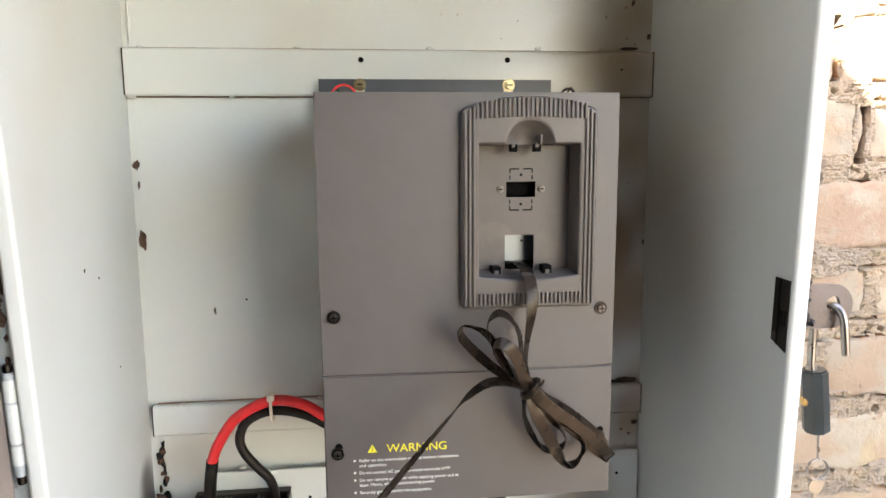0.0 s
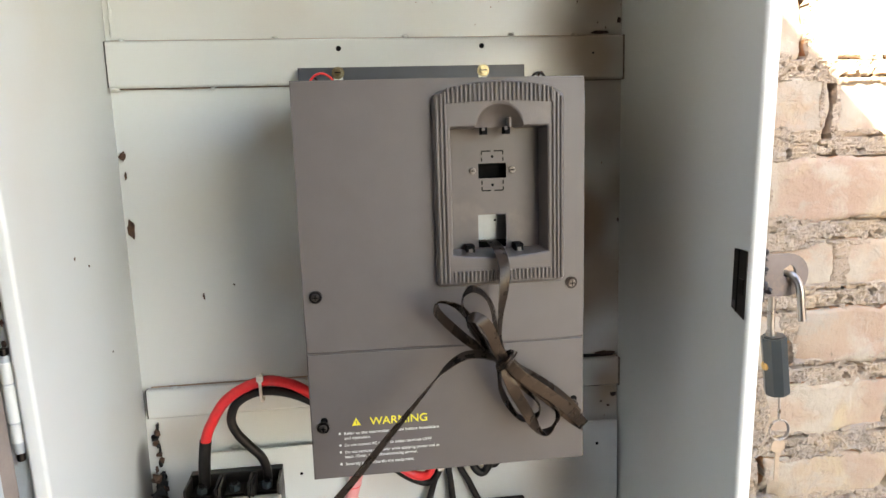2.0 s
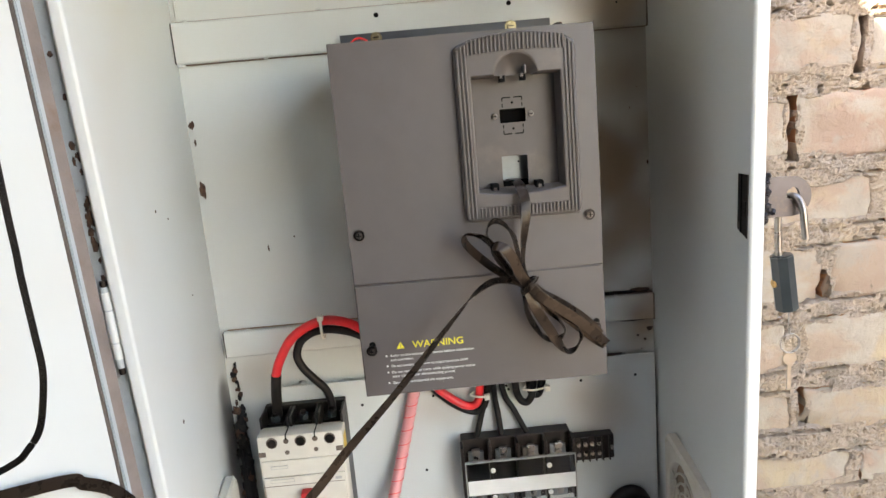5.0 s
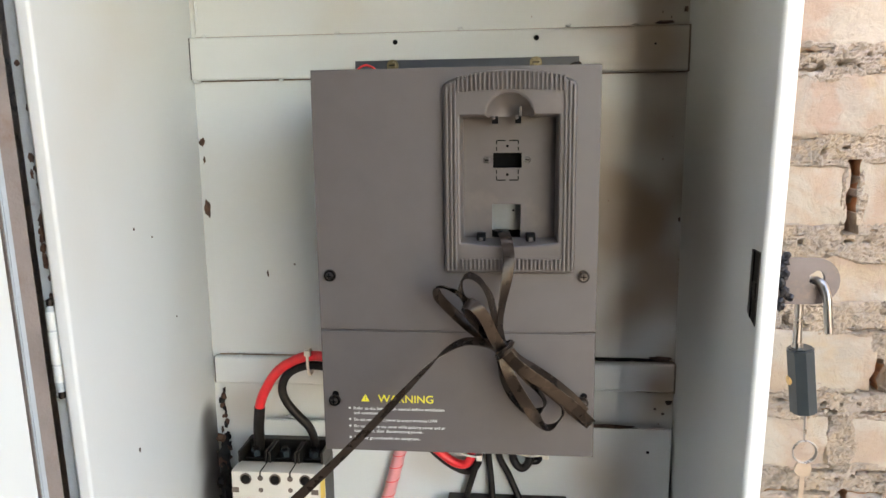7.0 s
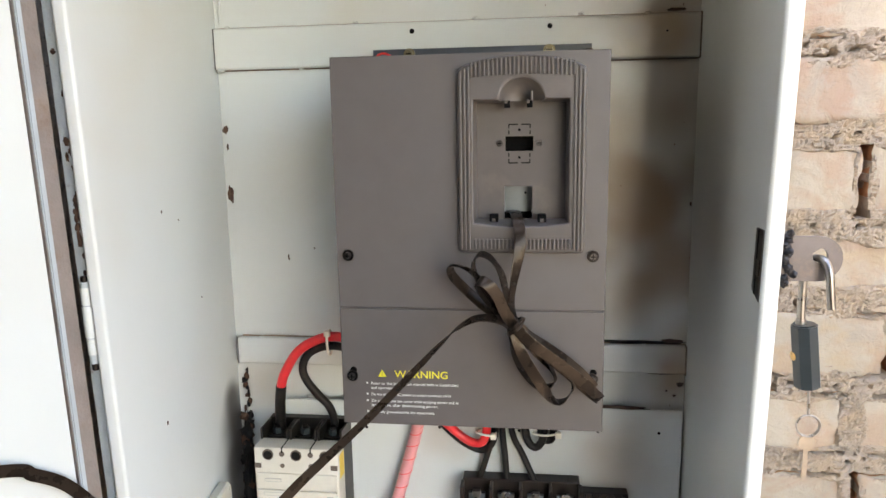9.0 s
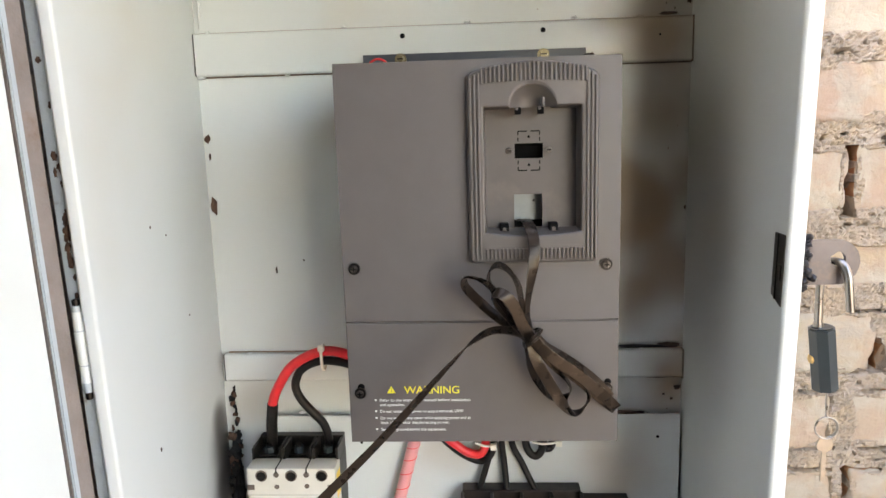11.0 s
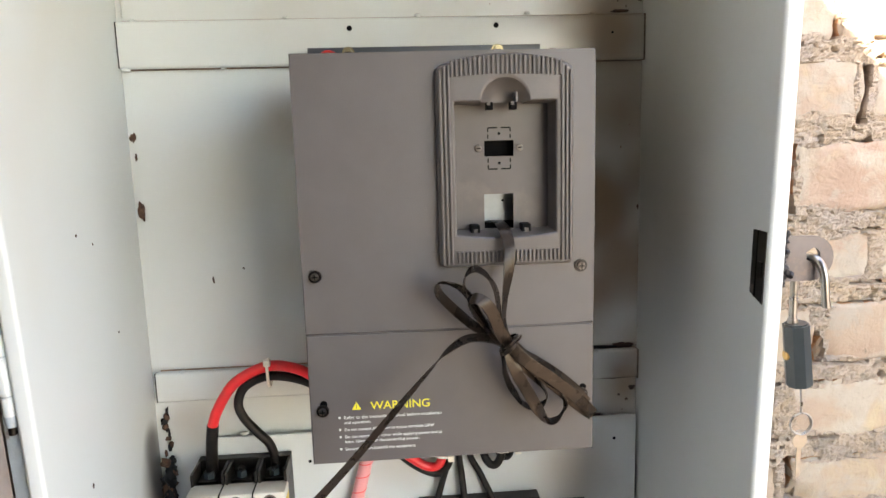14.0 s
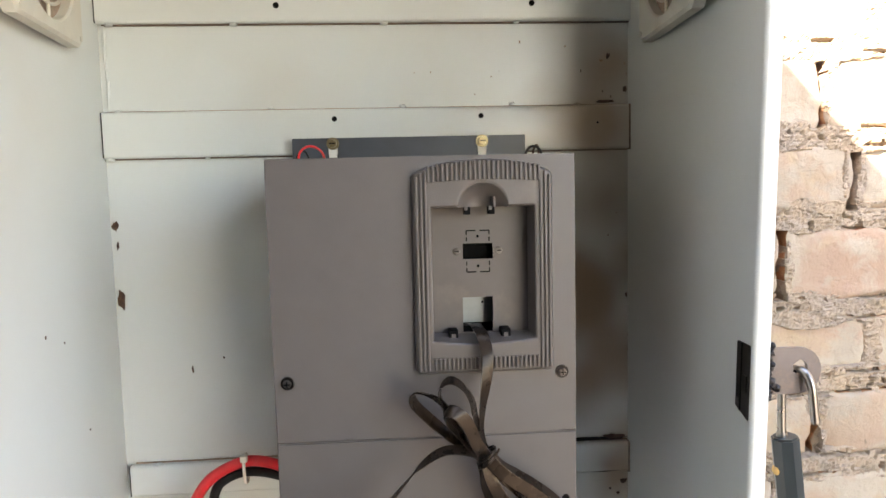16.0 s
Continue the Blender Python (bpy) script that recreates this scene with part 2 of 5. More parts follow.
M_BRICK = masonry("fired_brick", [((0.287, 0.216, 0.161), 0, 0, 0), ((0.274, 0.192, 0.145), 9, 0.46, 0.62), ((0.325, 0.260, 0.171), 6, 0.50, 0.64), ((0.304, 0.264, 0.214), 8, 0.50, 0.60), ((0.266, 0.230, 0.188), 15, 0.54, 0.64), ((0.158, 0.122, 0.092), 60, 0.68, 0.74)], 0.92, 0.06, 0.5)
M_CLAY = masonry("bare_clay", [((0.277, 0.126, 0.063), 0, 0, 0), ((0.336, 0.185, 0.092), 18, 0.45, 0.6), ((0.168, 0.084, 0.050), 30, 0.55, 0.68)], 0.95, 0.08, 0.5)
M_MORTAR = masonry("lime_mortar", [((0.273, 0.217, 0.164), 0, 0, 0), ((0.294, 0.227, 0.160), 8, 0.48, 0.6), ((0.252, 0.210, 0.172), 14, 0.50, 0.60), ((0.197, 0.160, 0.126), 35, 0.52, 0.62), ((0.118, 0.097, 0.080), 85, 0.62, 0.70)], 0.95, 0.0, 0.8)
M_GROUND = mat("dusty_ground", (0.135, 0.120, 0.104), 0.95, var=0.2, scale=3, bump=0.5, bump_scale=30)
# dark colour of the added slabs and panels, keeps their bounce low
M_BLOCKER = mat("dark_blocker", (0.08, 0.07, 0.06), 0.9, var=0.1, scale=3, bump=0.3, bump_scale=40)


def clear_mat():
    m = bpy.data.materials.new("clear_cover")
    m.use_nodes = True
    b = m.node_tree.nodes["Principled BSDF"]
    b.inputs["Base Color"].default_value = (0.95, 0.94, 0.91, 1)
    b.inputs["Roughness"].default_value = 0.05
    b.inputs["IOR"].default_value = 1.45
    b.inputs["Transmission Weight"].default_value = 1.0
    return m


M_CLEAR = clear_mat()
M_RIM = mat("cut_acrylic_edge", (0.42, 0.41, 0.38), 0.2, var=0.15, scale=90)


# ---- mesh helpers ----
BASE = {}


def thing(name, base, label, category, group="", kind=""):
    ob = new(name)
    ob.location = base
    BASE[ob] = Vector(base)
    ob.empty_display_size = 0.02
    return tagged(ob, label, category, group, kind)


def part(name, bm, material, parent, label="", smooth=None):
    """Links a bmesh (in world coordinates) as one mesh object under a thing or a part."""
    me = bpy.data.meshes.new(name)
    base = BASE[parent]
    for v in bm.verts:
        v.co -= base
    bmesh.ops.recalc_face_normals(bm, faces=bm.faces)
    bm.to_mesh(me)
    bm.free()
    me.materials.append(material)
    if smooth is not None:
        me.polygons.foreach_set("use_smooth", [True] * len(me.polygons))
        me.set_sharp_from_angle(angle=radians(smooth))
    ob = new(name, me)
    ob.parent = parent
    BASE[ob] = base
    if label:
        tagged(ob, label)
    return ob


def whole(name, bm, material, base, label, category, group="", kind="", smooth=None):
    """A thing that is a single mesh."""
    me = bpy.data.meshes.new(name)
    base = Vector(base)
    for v in bm.verts:
        v.co -= base
    bmesh.ops.recalc_face_normals(bm, faces=bm.faces)
    bm.to_mesh(me)
    bm.free()
    me.materials.append(material)
    if smooth is not None:
        me.polygons.foreach_set("use_smooth", [True] * len(me.polygons))
        me.set_sharp_from_angle(angle=radians(smooth))
    ob = new(name, me)
    ob.location = base
    BASE[ob] = base
    return tagged(ob, label, category, group, kind)


def hexa(bm, pts):
    """A six-sided block from eight corners: four of the near face, then four of the far face."""
    v = [bm.verts.new(p) for p in pts]
    for f in ((0, 1, 2, 3), (7, 6, 5, 4), (0, 4, 5, 1), (1, 5, 6, 2), (2, 6, 7, 3), (3, 7, 4, 0)):
        bm.faces.new([v[i] for i in f])
    return v


def box(x0, x1, y0, y1, z0, z1, bevel=0.0, seg=2, bm=None):
    own = bmesh.new()
    hexa(own, [(x0, y0, z0), (x1, y0, z0), (x1, y0, z1), (x0, y0, z1), (x0, y1, z0), (x1, y1, z0), (x1, y1, z1), (x0, y1, z1)])
    if bevel:
        bmesh.ops.bevel(own, geom=own.edges[:], offset=bevel, segments=seg, affect='EDGES', profile=0.5)
    return merge(bm, own)


def merge(bm, own):
    if bm is None:
        return own
    me = bpy.data.meshes.new("tmp")
    own.to_mesh(me)
    own.free()
    bm.from_mesh(me)
    bpy.data.meshes.remove(me)
    return bm


def frame_of(d):
    d = Vector(d).normalized()
    u = d.cross(Vector((0, 0, 1)) if abs(d.z) < 0.9 else Vector((1, 0, 0))).normalized()
    return u, d.cross(u).normalized()


def rod(p0, p1, r0, r1=None, seg=16, bevel=0.0, bm=None):
    r1 = r0 if r1 is None else r1
    own = bmesh.new()
    p0, p1 = Vector(p0), Vector(p1)
    u, w = frame_of(p1 - p0)
    rings = []
    for p, r in ((p0, r0), (p1, r1)):
        rings.append([own.verts.new(p + r * (math.cos(a) * u + math.sin(a) * w)) for a in (2 * math.pi * i / seg for i in range(seg))])
    for i in range(seg):
        own.faces.new((rings[0][i], rings[0][(i + 1) % seg], rings[1][(i + 1) % seg], rings[1][i]))
    caps = [own.faces.new(rings[0][::-1]), own.faces.new(rings[1])]
    if bevel:
        bmesh.ops.bevel(own, geom=list({e for f in caps for e in f.edges}), offset=bevel, segments=2, affect='EDGES')
    return merge(bm, own)


def smooth_path(pts, n=8):
    """Catmull-Rom through the points."""
    P = [Vector(p) for p in pts]
    P = [P[0] * 2 - P[1]] + P + [P[-1] * 2 - P[-2]]
    out = []
    for i in range(1, len(P) - 2):
        a, b, c, d = P[i - 1:i + 3]
        for k in range(n):
            t = k / n
            out.append(0.5 * (2 * b + (c - a) * t + (2 * a - 5 * b + 4 * c - d) * t * t + (3 * b - a - 3 * c + d) * t ** 3))
    out.append(P[-2])
    return out


def tube(pts, r, seg=14, n=8, bm=None, closed=False):
    own = bmesh.new()
    path = smooth_path(pts, n)
    u, w = frame_of(path[1] - path[0])
    rings = []
    for i, p in enumerate(path):
        d = (path[min(i + 1, len(path) - 1)] - path[max(i - 1, 0)]).normalized()
        u = (u - d * u.dot(d)).normalized()
        w = d.cross(u)
        rings.append([own.verts.new(p + r * (math.cos(a) * u + math.sin(a) * w)) for a in (2 * math.pi * k / seg for k in range(seg))])
    for a, b in zip(rings, rings[1:]):
        for k in range(seg):
            own.faces.new((a[k], a[(k + 1) % seg], b[(k + 1) % seg], b[k]))
    own.faces.new(rings[0][::-1])
    own.faces.new(rings[-1])
    return merge(bm, own)


def ribbon(pts, sides, width, thick=0.0011, n=8, bm=None):
    """A flat cable along pts; sides gives the direction of its width at each point."""
    own = bmesh.new()
    path = smooth_path(pts, n)
    wide = smooth_path(sides, n)
    rows = []
    for i, p in enumerate(path):
        d = (path[min(i + 1, len(path) - 1)] - path[max(i - 1, 0)]).normalized()
        s = wide[i] - d * wide[i].dot(d)
        s = s.normalized() if s.length > 1e-5 else frame_of(d)[0]
        nrm = d.cross(s).normalized()
        prof = []
        for k in range(13):          # ridged, one ridge to each core
            prof.append(p + s * (k / 6 - 1) * width / 2 + nrm * thick * (0.58 if k % 2 else 0.22))
        for k in range(12, -1, -1):
            prof.append(p + s * (k / 6 - 1) * width / 2 - nrm * thick * (0.58 if k % 2 else 0.22))
        rows.append([own.verts.new(q) for q in prof])
    m = len(rows[0])
    for a, b in zip(rows, rows[1:]):
        for k in range(m):
            own.faces.new((a[k], a[(k + 1) % m], b[(k + 1) % m], b[k]))
    own.faces.new(rows[0][::-1])
    own.faces.new(rows[-1])
    return merge(bm, own)


def loop_prism(loops, closed_ends=(True, True), bm=None):
    """Joins closed loops of equal length one after another (a lofted shape)."""
    own = bmesh.new()
    rings = [[own.verts.new(p) for p in lp] for lp in loops]
    n = len(rings[0])
    for a, b in zip(rings, rings[1:]):
        for k in range(n):
            own.faces.new((a[k], a[(k + 1) % n], b[(k + 1) % n], b[k]))
    if closed_ends[0]:
        own.faces.new(rings[0][::-1])
    if closed_ends[1]:
        own.faces.new(rings[-1])
    return merge(bm, own)


def plate_with_holes(x0, x1, y0, y1, z0, z1, holes):
    """A plate in the xz plane with rectangular holes through it."""
    xs = sorted({x0, x1, *[h[0] for h in holes], *[h[1] for h in holes]})
    zs = sorted({z0, z1, *[h[2] for h in holes], *[h[3] for h in holes]})
    own = bmesh.new()
    inside = lambda x, z: any(h[0] < x < h[1] and h[2] < z < h[3] for h in holes)
    grid = {}
    def vert(i, j, k):
        if (i, j, k) not in grid:
            grid[i, j, k] = own.verts.new((xs[i], (y0, y1)[k], zs[j]))
        return grid[i, j, k]
    solid = {(i, j): not inside((xs[i] + xs[i + 1]) / 2, (zs[j] + zs[j + 1]) / 2) for i in range(len(xs) - 1) for j in range(len(zs) - 1)}
    for (i, j), s in solid.items():
        if not s:
            continue
        own.faces.new([vert(i, j, 0), vert(i + 1, j, 0), vert(i + 1, j + 1, 0), vert(i, j + 1, 0)])
        own.faces.new([vert(i, j + 1, 1), vert(i + 1, j + 1, 1), vert(i + 1, j, 1), vert(i, j, 1)])
        for di, dj, a, b in ((-1, 0, (i, j), (i, j + 1)), (1, 0, (i + 1, j + 1), (i + 1, j)), (0, -1, (i + 1, j), (i, j)), (0, 1, (i, j + 1), (i + 1, j + 1))):
            if not solid.get((i + di, j + dj), False):
                own.faces.new([vert(*a, 0), vert(*b, 0), vert(*b, 1), vert(*a, 1)])
    return own


def blob(c, rx, ry, rz, seed=0, sub=2, rough=0.35, bm=None):
    own = bmesh.new()
    bmesh.ops.create_icosphere(own, subdivisions=sub, radius=1)
    for v in own.verts:
        k = 1 + rough * noise.noise(v.co * 1.7 + Vector((seed * 7.3, seed * 3.1, 0)))
        v.co = Vector(c) + Vector((v.co.x * rx * k, v.co.y * ry * k, v.co.z * rz * k))
    return merge(bm, own)


def text_mesh(body, size, x, y, z, material, parent, name, width=0.0, bold=0.0, label=""):
    """Lettering that faces -y, its lower left corner at x, z."""
    cu = bpy.data.curves.new(name, 'FONT')
    cu.body, cu.size, cu.extrude, cu.offset = body, size, 0.00008, bold
    tmp = bpy.data.objects.new(name, cu)
    scene.collection.objects.link(tmp)
    me = bpy.data.meshes.new_from_object(tmp.evaluated_get(bpy.context.evaluated_depsgraph_get()))
    bpy.data.objects.remove(tmp)
    bpy.data.curves.remove(cu)
    base = BASE[parent]
    lo, hi = min(v.co.x for v in me.vertices), max(v.co.x for v in me.vertices)
    stretch = width / (hi - lo) if width else 1.0
    for v in me.vertices:
        v.co = Vector((x + (v.co.x - lo) * stretch, y - v.co.z, z + v.co.y)) - base
    me.materials.clear()
    me.materials.append(material)
    me.name = name
    ob = new(name, me)
    ob.parent = parent
    BASE[ob] = base
    return tagged(ob, label)


# ---- setting: ground, brick wall, added light blockers ----
def setting(name, bm, material, label, category):
    return whole(name, bm, material, (0, 0, 0), label, category, kind="structure")


setting("ground", box(-60, 60, -60, 60, -0.2, 0.0), M_GROUND, "unseen bare earth ground that bounces light up", "ground")
# unseen slabs and panels added to hold sky and sun off the cabinet
setting("roof", box(-3.0, -0.030, -2.6, 1.13, 2.60, 2.62), M_BLOCKER, "unseen dark slab added to shade the cabinet", "roof")
setting("light_block_wing", box(-0.030, 1.25, -2.6, -0.017, 2.60, 2.62), M_BLOCKER, "unseen dark slab added to cut sky light from above", "roof")
setting("light_block_west", box(-3.0, -2.8, -2.6, 1.1, 0.0, 2.60), M_BLOCKER, "unseen dark panel added to block light from the west", "wall")
setting("light_block_south", box(-3.0, 0.66, -1.2, -1.0, 0.0, 2.60), M_BLOCKER, "unseen dark panel added to block light from the front", "wall")
setting("light_block_east", box(2.2, 2.4, -0.4, 1.13, 0.0, 2.8), M_BLOCKER, "unseen dark panel added to block light from the east", "wall")
wall = setting("wall_north", box(-3.0, 4.0, 1.135, 1.36, 0.0, 2.8), M_MORTAR, "old brick wall of rough fired bricks with crumbling mortar", "wall")

# ---- electrical cabinet ----
ZB, ZT = 0.86, 2.02          # bottom and top of the cabinet
YB = 1.052                   # face of the back panel
LBX, RBX = -0.1658, 0.499     # inner corners at the back
LFX, RFX, YF = -0.1315, 0.4745, 0.689
LIPL, LIPR = -0.1445, 0.4900
LEAN_L, LEAN_R = -0.031, 0.023               # both front edges lean a little out at the top
cab = thing("electrical_cabinet", (0.17, 0.87, ZB), "open cream steel electrical cabinet with rust on a brick wall", "cabinet")
part("back_panel", box(LBX - 0.004, RBX + 0.004, YB, YB + 0.002, ZB, ZT), M_BACK, cab, "cream back panel with stains and painted shade")


def leaned(bm):
    for v in bm.verts:
        v.co.x += LEAN_L * (v.co.z - 1.5)
    return bm


def side(name, xb, xf, xlip, sign, lean=0.0, out=0.0):
    """A folded side sheet with a rounded front lip."""
    prof = [(xb, YB)]
    r = 0.004
    for k in range(9):
        a = math.pi / 2 * k / 8
        prof.append((xf + sign * r * (1 - math.cos(a)), YF + r * (1 - math.sin(a)) - 0.004))
    for k in range(7):
        a = math.pi / 2 * k / 6
        prof.append((xlip - sign * r * (1 - math.sin(a)), YF - 0.004 - out + r * (1 - math.cos(a))))
    prof += [(xlip, YF + 0.03), (xb + sign * 0.0035, YF + 0.05), (xb + sign * 0.0035, YB)]
    loops = [[(x + (lean * (z - 1.5) * min(1.0, (YB - y) / (YB - YF))), y, z) for x, y in prof] for z in (ZB, ZT)]
    return part(name, loop_prism(loops), M_CAB, cab, smooth=40)


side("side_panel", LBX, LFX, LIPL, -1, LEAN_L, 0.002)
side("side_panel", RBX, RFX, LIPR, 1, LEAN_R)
# top sheet, drawn out past the front as an unseen hood against sky light
part("top_panel_hood", box(LBX - 0.04, RBX + 0.02, 0.595, YB, ZT, ZT + 0.002), M_CAB, cab)
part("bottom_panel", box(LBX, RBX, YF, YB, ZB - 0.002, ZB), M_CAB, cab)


def rail(z0, z1, x0, x1, holes, y=1.040):
    """A shallow pressed channel: flat face with rounded long edges, and screw holes."""
    d, r = YB - y, 0.004
    prof = [(YB, z0)]
    for k in range(5):
        a = math.pi / 2 * k / 4
        prof.append((y + r * (1 - math.sin(a)), z0 + r * (1 - math.cos(a))))
    for k in range(5):
        a = math.pi / 2 * k / 4
        prof.append((y + r * (1 - math.cos(a)), z1 - r * (1 - math.sin(a))))
    prof.append((YB, z1))
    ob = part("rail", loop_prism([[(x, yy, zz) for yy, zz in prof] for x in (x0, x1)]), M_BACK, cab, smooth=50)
    for hx, hz, hr in holes:
        part("screw_hole", rod((hx, y - 0.0006, hz), (hx, y + 0.001, hz), hr, seg=14), M_DARK, ob)
    # dark joint at the open ends
    for x, s in ((x0, -1), (x1, 1)):
        part("end_gap", box(min(x, x + s * 0.0016), max(x, x + s * 0.0016), y + 0.0005, YB, z0 + 0.001, z1 - 0.001), M_DARK, ob)
    return ob


rail(1.886, 1.95, -0.1636, 0.500, [(0.053, 1.906, 0.0038), (0.371, 1.907, 0.0038)])
rail(1.723, 1.780, -0.1634, 0.4965, [(0.119, 1.767, 0.0034), (0.304, 1.768, 0.0034), (0.455, 1.757, 0.0014)])
rail(1.290, 1.331, -0.1575, 0.4955, [(0.02, 1.312, 0.001)])
for z0, z1, x0, x1 in ((1.886, 1.95, -0.1636, 0.500), (1.723, 1.780, -0.1634, 0.4965), (1.290, 1.331, -0.1575, 0.4955)):   # rusty joints round the rails
    part("seam", box(x1, x1 + 0.0022, 1.0395, 1.0535, z0 - 0.001, z1), M_SEAM, cab)
    part("seam", box(x0 + 0.004, x1, 1.0480, 1.0535, z0 - 0.0015, z0), M_SEAM, cab)
    part("seam", box(x0 + 0.004, x1, 1.0495, 1.0535, z1, z1 + 0.0012), M_STAIN, cab)
rs = random.Random(11)
for k in range(34):   # pin-head rust marks, thickest towards the damp corner
    x, z = 0.50 - 0.36 * rs.random() ** 2, rs.choice((rs.uniform(1.79, 1.88), rs.uniform(1.40, 1.71), rs.uniform(1.05, 1.28)))
    r = rs.uniform(0.0005, 0.0015)
    part("rust_mark", blob((x, 1.0517, z), r, 0.0005, r * rs.uniform(0.8, 2.6), seed=k + 300, sub=1, rough=0.7), rs.choice((M_STAIN, M_SEAM)), cab)
# loose end of the middle rail and the lower mounting plate
part("mounting_plate", box(-0.088, 0.4945, 1.036, 1.040, ZB + 0.02, 1.238, bevel=0.0015), M_BACK, cab, "cream mounting plate with drilled holes")
for hx, hz in ((0.127, 1.078), (0.038, 1.197), (0.148, 1.201), (0.378, 1.203), (0.463, 1.204), (0.265, 1.200), (0.262, 1.206)):
    part("screw_hole", rod((hx, 1.0354, hz), (hx, 1.037, hz), 0.0022, seg=12), M_DARK, cab)

# weld blobs, chips and rust along rails and corners
random.seed(4)
for x, z in ((-0.145, 1.7805), (0.04, 1.782), (0.205, 1.782), (0.345, 1.783), (-0.04, 1.722), (0.43, 1.7805), (-0.158, 1.722),
             (0.0, 1.885), (0.185, 1.885), (0.352, 1.885), (-0.15, 1.885), (-0.122, 1.331), (0.055, 1.332), (0.44, 1.331), (0.4, 1.237), (0.42, 1.236), (-0.05, 1.239)):
    s = random.uniform(0.6, 1.1)
    part("weld_bead", blob((x, 1.045, z), 0.0055 * s, 0.004, 0.0032 * s, seed=x * 50, sub=2), M_BACK, cab, smooth=60)
for x, y, z, rx, rz, m in ((-0.1575, 1.050, 1.546, 0.004, 0.010, M_RUST), (-0.1595, 1.050, 1.640, 0.003, 0.005, M_RUST), (-0.158, 1.05, 1.615, 0.0012, 0.004, M_RUST),
                           (0.494, 1.049, 1.800, 0.0022, 0.0036, M_RUST), (0.472, 1.050, 1.843, 0.0020, 0.0035, M_RUST), (0.463, 1.051, 1.837, 0.0024, 0.0014, M_STAIN),
                           (0.468, 1.0495, 1.785, 0.012, 0.0018, M_RUST), (0.496, 1.05, 1.53, 0.0012, 0.003, M_RUST), (-0.075, 1.0515, 1.452, 0.0011, 0.004, M_RUST),
                           (-0.035, 1.0515, 1.466, 0.0011, 0.0014, M_RUST), (0.492, 1.0505, 1.272, 0.004, 0.003, M_RUST), (0.474, 1.0512, 1.262, 0.0016, 0.0012, M_RUST), (0.485, 1.051, 1.255, 0.002, 0.0015, M_RUST), (0.47, 1.0502, 1.288, 0.02, 0.0012, M_RUST),
                           # near-black strips along the top edges of mounting plate and rail
                           (0.395, 1.0385, 1.2395, 0.05, 0.0015, M_NEARBLACK), (0.43, 1.0495, 1.3335, 0.062, 0.0022, M_NEARBLACK), (0.478, 1.0495, 1.335, 0.014, 0.0035, M_RUST), (0.41, 1.0375, 1.2405, 0.03, 0.0025, M_RUST), (-0.158, 1.05, 1.86, 0.0022, 0.03, M_BACK), (-0.157, 1.049, 1.81, 0.002, 0.02, M_BACK)):
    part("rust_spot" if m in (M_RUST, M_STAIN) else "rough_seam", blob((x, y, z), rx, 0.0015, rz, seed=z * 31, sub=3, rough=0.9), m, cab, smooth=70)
for k in range(26):   # flaking corner low on the hinge side
    z = 1.275 - 0.0065 * k + random.uniform(-0.002, 0.002)
    part("rust_flake", blob((-0.155 + random.uniform(-0.002, 0.007), 1.049, z), random.uniform(0.0015, 0.005), 0.0016, random.uniform(0.003, 0.007), seed=k, sub=2, rough=0.9),
         random.choice((M_RUST, M_RUST, M_NEARBLACK, M_BACK)), cab, smooth=70)
# near-black sealing strip in the corner beside the breaker
part("dark_strip", blob((-0.154, 1.043, 1.08), 0.009, 0.010, 0.100, seed=3, sub=4, rough=0.6), M_NEARBLACK, cab, "black lumpy sealing strip in the corner", smooth=70)
for k in range(34):   # dark crumbs along the strip
    z = 1.048 + 0.0048 * k
    r = random.uniform(0.003, 0.008)
    part("dark_flake", blob((-0.154 + random.uniform(-0.005, 0.008), 1.042 + random.uniform(-0.008, 0.004), z), r, r * 0.5, r * random.uniform(0.7, 1.5), seed=k + 90, sub=2, rough=1.0),
         random.choice((M_NEARBLACK, M_NEARBLACK, M_RUST)), cab, smooth=40)
# pin-prick specks on the side sheets
for y, z, r in ((0.83, 1.545, 0.0012), (0.875, 1.53, 0.0009), (0.80, 1.30, 0.0018), (0.93, 1.42, 0.0009)):
    f = (YB - y) / (YB - YF)
    part("rust_spot", blob((LBX + (LFX - LBX) * f + 0.0004, y, z), 0.0006, r, r * 1.5, seed=z * 9, sub=2, rough=0.6), M_RUST, cab)

# latch slot in the side sheet
def on_side(y, z, n):
    """A point of the right side sheet, n into the cabinet."""
    f = (YB - y) / (YB - YF)
    return (RBX + (RFX - RBX) * f + LEAN_R * (z - 1.5) * f - n, y, z)


def side_plate(corners, n0, n1):
    own = bmesh.new()
    hexa(own, [on_side(y, z, n1) for y, z in corners] + [on_side(y, z, n0) for y, z in corners])
    return own


slot = part("latch_slot", side_plate([(0.7135, 1.4880), (0.6895, 1.4815), (0.6895, 1.5440), (0.7135, 1.5435)], -0.001, 0.0008), M_BLACK, cab, "dark latch slot cut in the side")
part("latch_edge", side_plate([(0.7055, 1.4860), (0.7035, 1.4855), (0.7035, 1.5438), (0.7055, 1.5438)], 0.0008, 0.0016), M_SCREW, slot)
part("latch_tongue", side_plate([(0.7000, 1.5040), (0.6925, 1.5040), (0.6925, 1.5180), (0.7000, 1.5180)], 0.0008, 0.0022), M_SCREW, slot)
part("latch_foot", side_plate([(0.7120, 1.4900), (0.7050, 1.4885), (0.7050, 1.4960), (0.7120, 1.4950)], 0.0008, 0.0016), M_HASP, slot)

